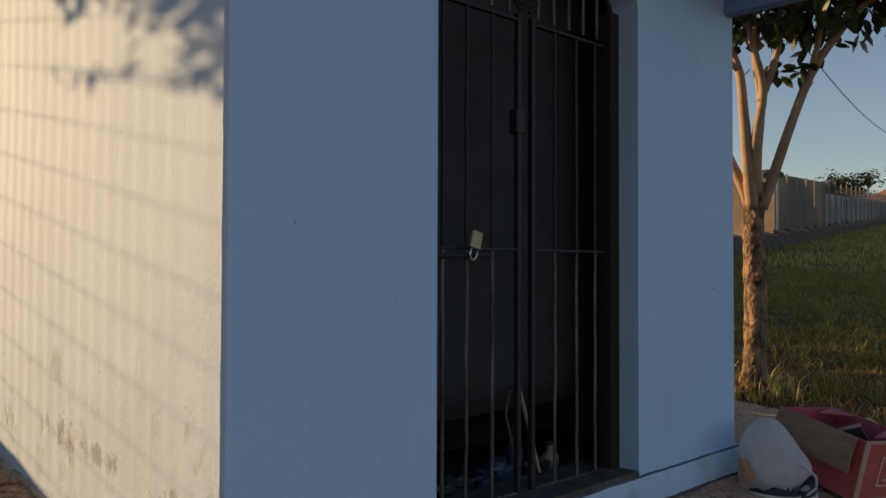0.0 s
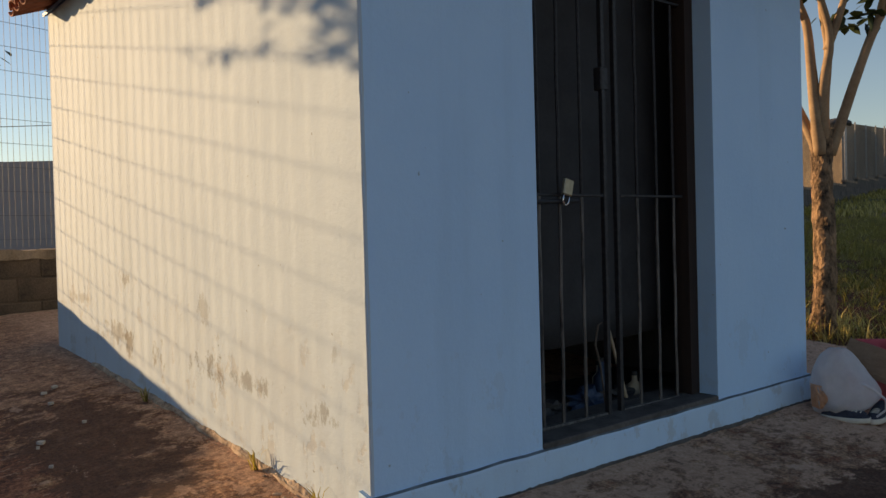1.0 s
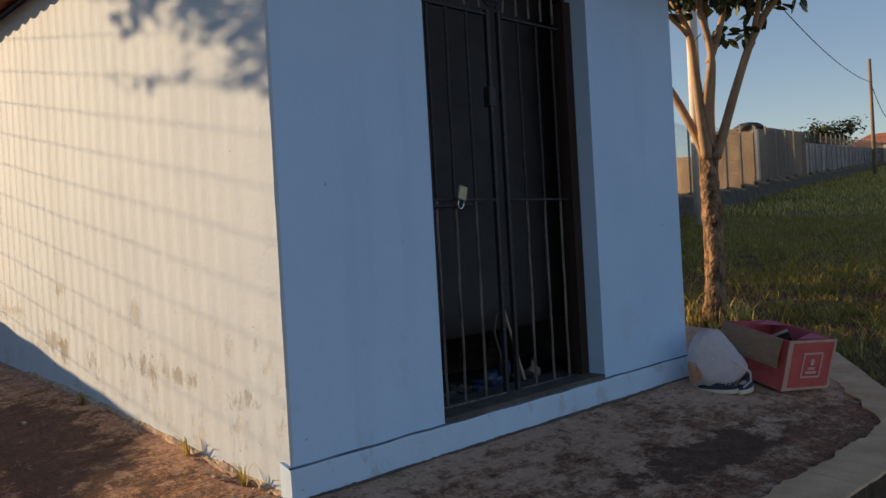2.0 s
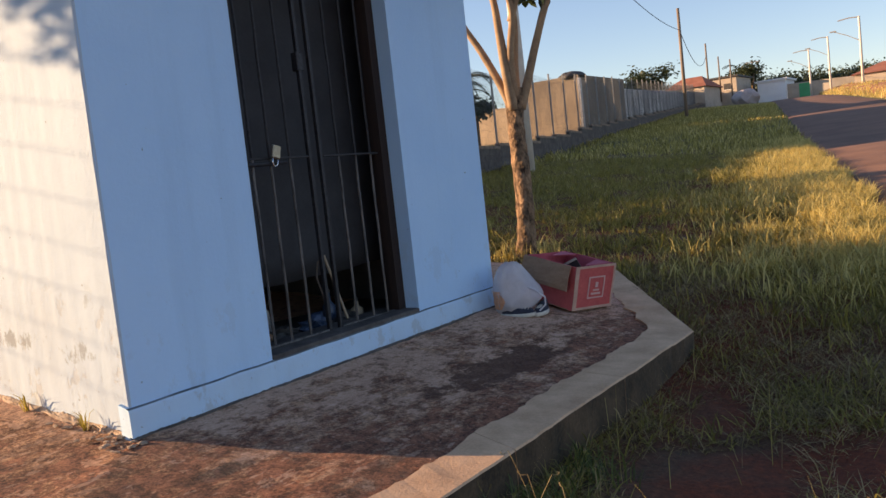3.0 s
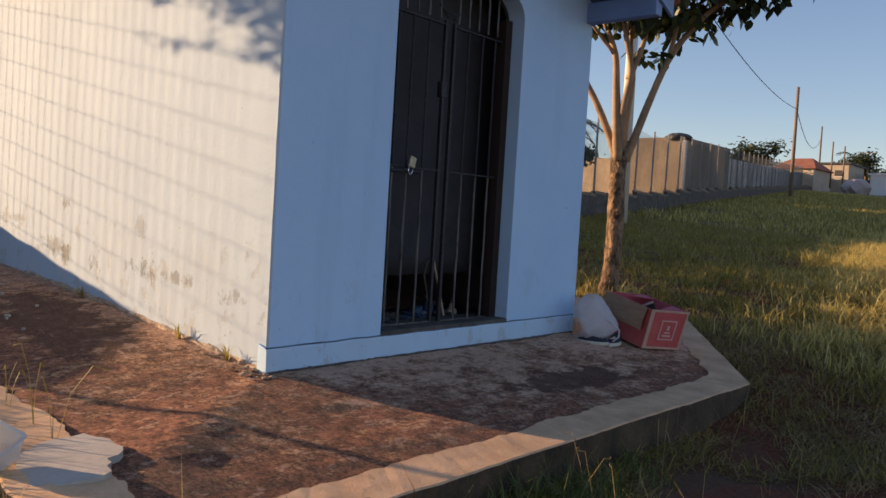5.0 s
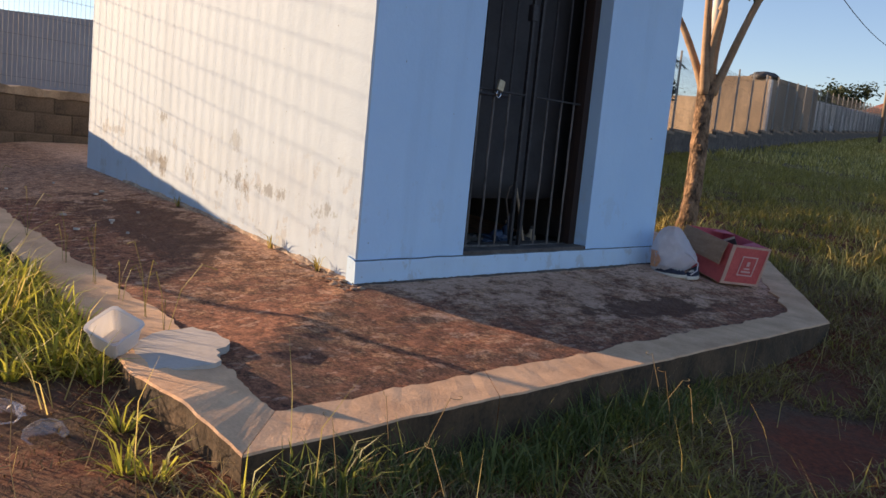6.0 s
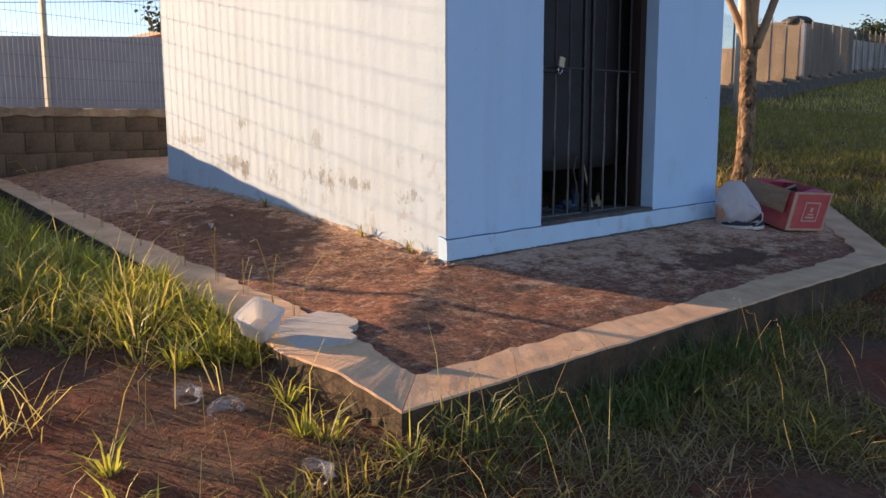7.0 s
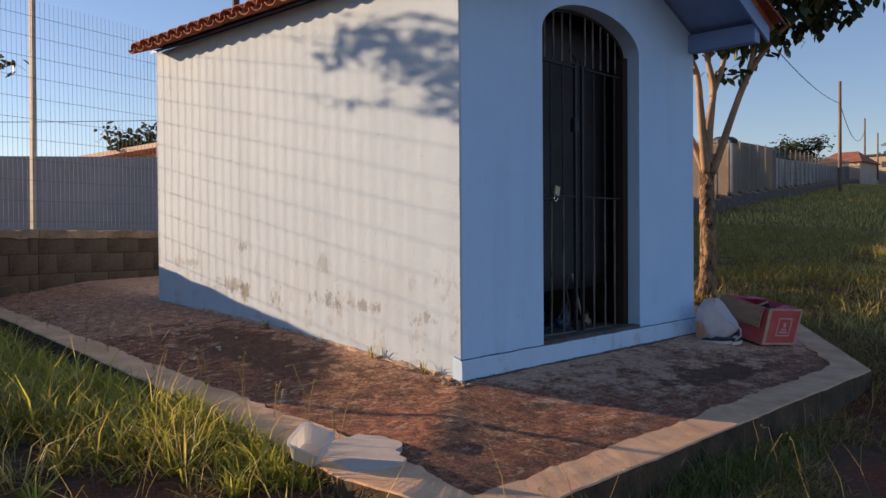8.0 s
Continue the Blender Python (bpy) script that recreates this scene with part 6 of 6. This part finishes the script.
BARE = [(1.95, 1.2, 0.5), (2.1, 0.75, 0.3), (0.2, -2.35, 0.5), (0.9, -2.2, 0.4), (1.75, 2.0, 0.22), (2.6, 1.6, 0.3), (-0.6, -2.3, 0.3), (1.2, -2.6, 0.35), (0.6, -1.95, 0.35), (1.3, -2.0, 0.3), (2.4, -0.6, 0.35)]


def keep(p, seed, thr, scale):
    """Thin the points by a patchy field and by the bare spots."""
    r = np.random.RandomState(seed)
    f = sum(np.sin(p[:, 0] * a * scale + b) * np.sin(p[:, 1] * c * scale + d) for a, b, c, d in ((1.3, 0.2, 1.1, 1.0), (2.9, 1.7, 3.3, 0.4), (6.1, 0.9, 5.2, 2.2))) / 3
    ok = f + r.uniform(-0.45, 0.45, len(p)) > thr
    for x, y, rad in BARE:
        d = np.hypot(p[:, 0] - x, (p[:, 1] - y) * 0.8)
        ok &= d > rad * (0.6 + 0.5 * r.uniform(0, 1, len(p)))
    return p[ok]


def scatter(n, x0, x1, y0, y1, seed, tuft=0.0, per=1):
    """Points on the verge; x runs along with the road's slant."""
    r = np.random.RandomState(seed)
    y = r.uniform(y0, y1, n)
    x = r.uniform(x0, x1, n) - LEAN_Y * np.clip(y, 0, None)
    p = np.stack([x, y], 1)
    if per > 1:
        p = np.repeat(p, per, 0) + r.normal(0, tuft, (n * per, 2))
    return p


def tufts(name, label, centres, per, rad, hmin, hmax, width, bend, lay, seed, material):
    """Clumps whose blades fan out from the middle; clumps differ in size."""
    r = np.random.RandomState(seed)
    n = len(centres)
    size = np.repeat(r.uniform(0.55, 1.25, n), per)
    a, q = r.uniform(0, 2 * np.pi, n * per), rad * np.sqrt(r.uniform(0, 1, n * per)) * size
    p = np.repeat(centres, per, 0) + np.stack([np.cos(a) * q, np.sin(a) * q], 1)
    x, y = p[:, 0], p[:, 1]
    clear = ~((x < 1.47 - 0.025 * (y + 1.46)) & (y > -1.33 - 0.055 * np.clip(x + 1.2, -3.8, 1.2) - 0.2 * np.clip(x, 0, 0.75)) & ((y - 2.9) < -1.25 * (x - 1.38)) & (y < 4.75))
    return blades(name, label, p[clear], hmin, hmax, width, bend, lay, seed + 1, material, a[clear])


# near verge in front of the paving
tufts("grass", "loose green grass clumps on the trodden verge", keep(off_paving(scatter(420, 1.55, 4.4, -4.0, 4.0, 120)), 121, 0.0, 1.0), 26, 0.09, 0.08, 0.22, 0.0036, 1.1, 0.8, 122, GRASS_GREEN)
blades("dry_grass", "pale bent straw on the trodden verge", keep(off_paving(scatter(9000, 1.5, 4.6, -4.2, 4.5, 125)), 126, 0.05, 1.4), 0.12, 0.3, 0.0022, 0.9, 0.9, 127, STRAW)
tufts("dry_grass", "pale dry grass among the green on the low bank", keep(off_paving(scatter(640, -7.0, 0.9, -2.8, -1.4, 130)), 131, -0.25, 1.2), 22, 0.07, 0.1, 0.30, 0.0028, 1.0, 0.8, 132, GRASS_DRY)
blades("grass", "short green verge grass with bare red earth between", keep(off_paving(scatter(9500, 1.3, 5.0, -4.5, 5.0, 1, 0.05, 12)), 2, 0.06, 1.0), 0.05, 0.19, 0.0032, 1.0, 0.85, 3, GRASS_GREEN)
blades("dry_grass", "flattened dry straw among the verge grass", keep(off_paving(scatter(115000, 1.3, 5.0, -4.5, 5.0, 4)), 5, -0.2, 1.3), 0.05, 0.20, 0.0024, 0.5, 1.1, 6, STRAW)
# lush bank beside the pale wall
tufts("grass", "lush yellow-green grass clumps growing against the kerb", keep(off_paving(scatter(1150, -7.0, 0.85, -2.1, -1.36, 7)), 8, -0.3, 1.2), 26, 0.05, 0.08, 0.25, 0.0050, 1.1, 0.75, 9, GRASS_LUSH_SUNLIT)
tufts("grass", "darker green grass between the yellow clumps", keep(off_paving(scatter(620, -7.0, 0.6, -2.6, -1.36, 107)), 108, -0.2, 1.2), 24, 0.06, 0.08, 0.24, 0.0042, 1.2, 0.85, 109, GRASS_GREEN)
blades("grass", "green grass and weeds on the low bank", keep(off_paving(scatter(4200, -8.5, 2.2, -5.2, -1.6, 10, 0.06, 12)), 11, -0.05, 1.1), 0.05, 0.20, 0.0040, 1.0, 0.4, 12, GRASS_GREEN)
blades("dry_grass", "dry straw lying over the earth bank", keep(off_paving(scatter(50000, -8.0, 2.6, -5.0, -1.25, 13)), 14, -0.2, 1.5), 0.05, 0.20, 0.0020, 0.5, 1.1, 15, STRAW)
# tall grass along the foot of the front kerb
r_ = np.random.RandomState(16)
yy = np.concatenate([r_.uniform(-1.5, 1.2, 95), r_.normal(-0.25, 0.5, 130)])
foot = np.repeat(np.stack([1.47 - 0.023 * (yy + 1.46) + np.abs(r_.normal(0, 0.12, 225)) + 0.02, yy], 1), 11, 0) + r_.normal(0, 0.035, (225 * 11, 2))
foot = foot[(foot[:, 0] > 1.46 - 0.023 * (foot[:, 1] + 1.46))]
blades("grass", "tall grass along the foot of the kerb", foot, 0.08, 0.25, 0.0036, 1.0, 0.45, 17, GRASS_VERGE)
# dead litter over the bare earth
litter = np.concatenate([off_paving(scatter(45000, 1.3, 4.6, -4.2, 4.5, 60)), off_paving(scatter(45000, -5.0, 2.6, -3.8, -1.25, 61))])
blades("thatch", "dead brown thatch and twigs littering the earth", np.concatenate([keep(litter, 65, -9, 1.0), litter[(litter[:, 1] < -1.6) & (litter[:, 0] < 1.6)][::2]]), 0.02, 0.10, 0.0020, 0.6, 1.35, 62, THATCH)
# rank grass further down the bank
tufts("grass", "rank green grass further down the bank", keep(off_paving(scatter(620, -4.5, 0.1, -3.6, -1.95, 150)), 151, -0.35, 1.0), 24, 0.07, 0.16, 0.36, 0.0046, 1.0, 0.5, 152, GRASS_GREEN)
# single tufts on the bare bank
r_ = np.random.RandomState(70)
spots = np.stack([r_.uniform(-2.5, 1.6, 30), r_.uniform(-3.0, -1.65, 30)], 1)
spots = np.concatenate([spots, [[0.42, -1.78], [0.95, -1.62], [1.25, -1.66], [1.55, -1.55], [0.15, -1.55], [0.6, -1.56]]])
tufts("grass", "single yellow-green grass tufts on the bank", off_paving(spots), 26, 0.035, 0.08, 0.26, 0.0046, 1.1, 0.6, 71, GRASS_LUSH_SUNLIT)
# long loose stems on the low bank
tufts("dry_grass", "long loose yellow stems on the low bank", off_paving(scatter(70, -5.0, 0.8, -2.6, -1.5, 140)), 9, 0.08, 0.28, 0.55, 0.0026, 0.9, 0.6, 141, GRASS_DRY)
tufts("grass", "long bright grass blades on the low bank", keep(off_paving(scatter(420, -5.5, 0.7, -2.5, -1.45, 143)), 145, 0.0, 1.0), 14, 0.06, 0.16, 0.40, 0.0050, 1.0, 0.6, 144, GRASS_LUSH_SUNLIT)
# seeded stalks
st = off_paving(scatter(900, -6, 4.2, -4.5, 5.5, 18))
blades("dry_grass", "single tall dry grass stalks", st, 0.22, 0.55, 0.0016, 0.8, 0.3, 19, GRASS_DRY)
# middle verge up the slope
blades("grass", "short tufted green verge grass", keep(off_paving(scatter(17000, -6.0, 3.9, 4.2, 22, 20, 0.10, 10)), 21, -0.4, 1.0), 0.05, 0.19, 0.0044, 1.1, 0.7, 22, GRASS_GREEN)
blades("dry_grass", "dry yellow verge grass", keep(off_paving(scatter(24000, -6.0, 3.9, 4.2, 24, 23)), 24, -0.3, 0.9), 0.08, 0.27, 0.0034, 0.8, 0.75, 25, GRASS_DRY)
blades("thatch", "dead brown thatch between the verge grass", off_paving(scatter(45000, -6.0, 3.6, 4.4, 16, 63)), 0.03, 0.12, 0.0030, 0.6, 1.25, 64, THATCH)
tufts("grass", "scattered taller yellow-green tufts on the verge", keep(off_paving(scatter(1500, -6.0, 3.6, 3.4, 20, 65)), 66, -0.2, 1.0), 22, 0.08, 0.12, 0.34, 0.0050, 1.0, 0.5, 67, GRASS_GREEN)
# tall yellow grass along the road edge; its bright straw also carries the sunlit strip
edge = [scatter(7500, 2.95, 3.95, 4.6, 27, 26, 0.07, 9), scatter(3200, 2.3, 3.9, 3.8, 26, 126, 0.08, 9), scatter(1500, 1.6, 3.6, 4.2, 24, 226, 0.09, 9)]
edge = np.concatenate([keep(off_paving(p), 27 + k, (-0.6, -0.05, 0.1)[k], 1.1) for k, p in enumerate(edge)])
blades("dry_grass", "tall yellow grass along the road edge", edge, 0.12, 0.36, 0.0056, 1.0, 0.5, 28, GRASS_DRY)
blades("grass", "tall green grass along the road edge", keep(off_paving(scatter(2200, 1.6, 3.7, 3.0, 26, 29, 0.07, 9)), 30, -0.1, 0.8), 0.08, 0.24, 0.0045, 1.0, 0.6, 31, GRASS_GREEN)
# far verge
blades("grass", "distant green verge grass", keep(off_paving(scatter(38000, -6.0, 3.8, 22, 90, 32)), 33, -0.3, 0.3), 0.15, 0.36, 0.018, 0.7, 0.4, 34, GRASS_GREEN)
blades("dry_grass", "distant yellow verge grass", keep(off_paving(scatter(26000, -6.0, 3.8, 22, 100, 35)), 36, -0.2, 0.3), 0.15, 0.40, 0.016, 0.7, 0.4, 37, GRASS_DRY)
blades("dry_grass", "dry grass on the bank across the road", scatter(9000, 10.0, 14.0, 25, 120, 38), 0.3, 0.9, 0.03, 0.7, 0.4, 39, GRASS_DRY)
# weeds at the foot of the walls and of the tree

def weed_tuft(bm, x, y, seed):
    r = random.Random(seed)
    z = slab_z(x, y) - 0.01
    for k in range(14):
        a, h = r.uniform(0, 6.28), r.uniform(0.04, 0.12)
        d = Vector((math.cos(a), math.sin(a) - 0.5, 0)) * r.uniform(0.3, 0.9)
        s = Vector((-math.sin(a), math.cos(a), 0)) * 0.0025
        p0 = Vector((x + r.uniform(-0.01, 0.01), y + r.uniform(-0.01, 0.01), z))
        p1, p2 = p0 + Vector((0, 0, h * 0.6)) + d * h * 0.4, p0 + Vector((0, 0, h * 0.8)) + d * h * 1.1
        vs = [bm.verts.new(q) for q in (p0 - s, p0 + s, p1 + s, p1 - s, p2)]
        bm.faces.new(vs[:4])
        bm.faces.new((vs[3], vs[2], vs[4]))


bm = bmesh.new()
for i, (x, y) in enumerate([(-0.27, -0.05), (-1.9, -0.05), (-0.75, -0.04)]):
    weed_tuft(bm, x, y, i)
rs = random.Random(5)
for x, y in ((-3.6, -1.09), (-3.3, -1.1), (-2.6, -1.1), (-2.2, -1.12), (-1.5, -1.13), (-0.9, -1.14), (-0.5, -1.15), (-0.2, -1.15), (0.1, -1.16), (0.3, -1.18)):
    for k in range(3):
        h, a = rs.uniform(0.14, 0.34), rs.uniform(0, 6.28)
        d = Vector((math.cos(a), math.sin(a), 0)) * rs.uniform(0.2, 0.6) * h
        b0 = Vector((x + rs.uniform(-0.03, 0.03), y, slab_z(x, y) - 0.01))
        add_tube(bm, [b0, b0 + d * 0.3 + Vector((0, 0, h * 0.6)), b0 + d * 0.8 + Vector((0, 0, h * 0.95)), b0 + d * 1.2 + Vector((0, 0, h * 0.9))], [0.0014, 0.0011, 0.0016, 0.0022], 4)
tagged(part("weeds", bm, GRASS_GREEN), "small green weeds along the foot of the wall", "weeds", kind="stuff")
around = np.array([[-1.0, 5.1]]) + np.random.RandomState(50).normal(0, 0.16, (420, 2))
around = around[np.hypot(around[:, 0] + 1.0, around[:, 1] - 5.07) > 0.14]
blades("dry_grass", "yellow grass round the foot of the tree", around, 0.12, 0.34, 0.005, 0.8, 0.3, 51, GRASS_DRY)

# long dry stalks with curled tips by the kerb
bm = bmesh.new()
rs = random.Random(77)
for k in range(26):
    if k < 10:
        x, y = 1.5 + abs(rs.gauss(0, 0.16)), rs.uniform(-1.5, 0.9)
    elif k < 20:
        x, y = rs.uniform(0.2, 1.5), rs.uniform(-2.1, -1.6)
    else:
        x, y = rs.uniform(1.9, 2.9), rs.uniform(-0.4, 1.8)
    h, a = rs.uniform(0.14, 0.36), rs.uniform(0, 6.28)
    d = Vector((math.cos(a), math.sin(a), 0))
    p = Vector((x, y, float(ground_z(x, y)) - 0.02))
    lean = rs.uniform(0.1, 0.45)
    pts = [p, p + d * lean * h * 0.4 + Vector((0, 0, h * 0.5)), p + d * lean * h + Vector((0, 0, h * 0.92))]
    curl, side = rs.uniform(0.018, 0.032), d
    for q in range(1, 8):
        u = q * 0.42
        pts.append(pts[2] + side * curl * math.sin(u) + Vector((0, 0, curl * (0.9 - 0.9 * math.cos(u) - 0.5 * u))) + side * curl * 0.25 * u)
    add_tube(bm, pts, [0.0013, 0.0012, 0.001, 0.0011, 0.0013, 0.0014, 0.0014, 0.0012, 0.0009, 0.0006], 4)
tagged(part("dry_stalks", bm, STRAW), "long pale dry grass stalks with curled tips", "grass", kind="stuff")
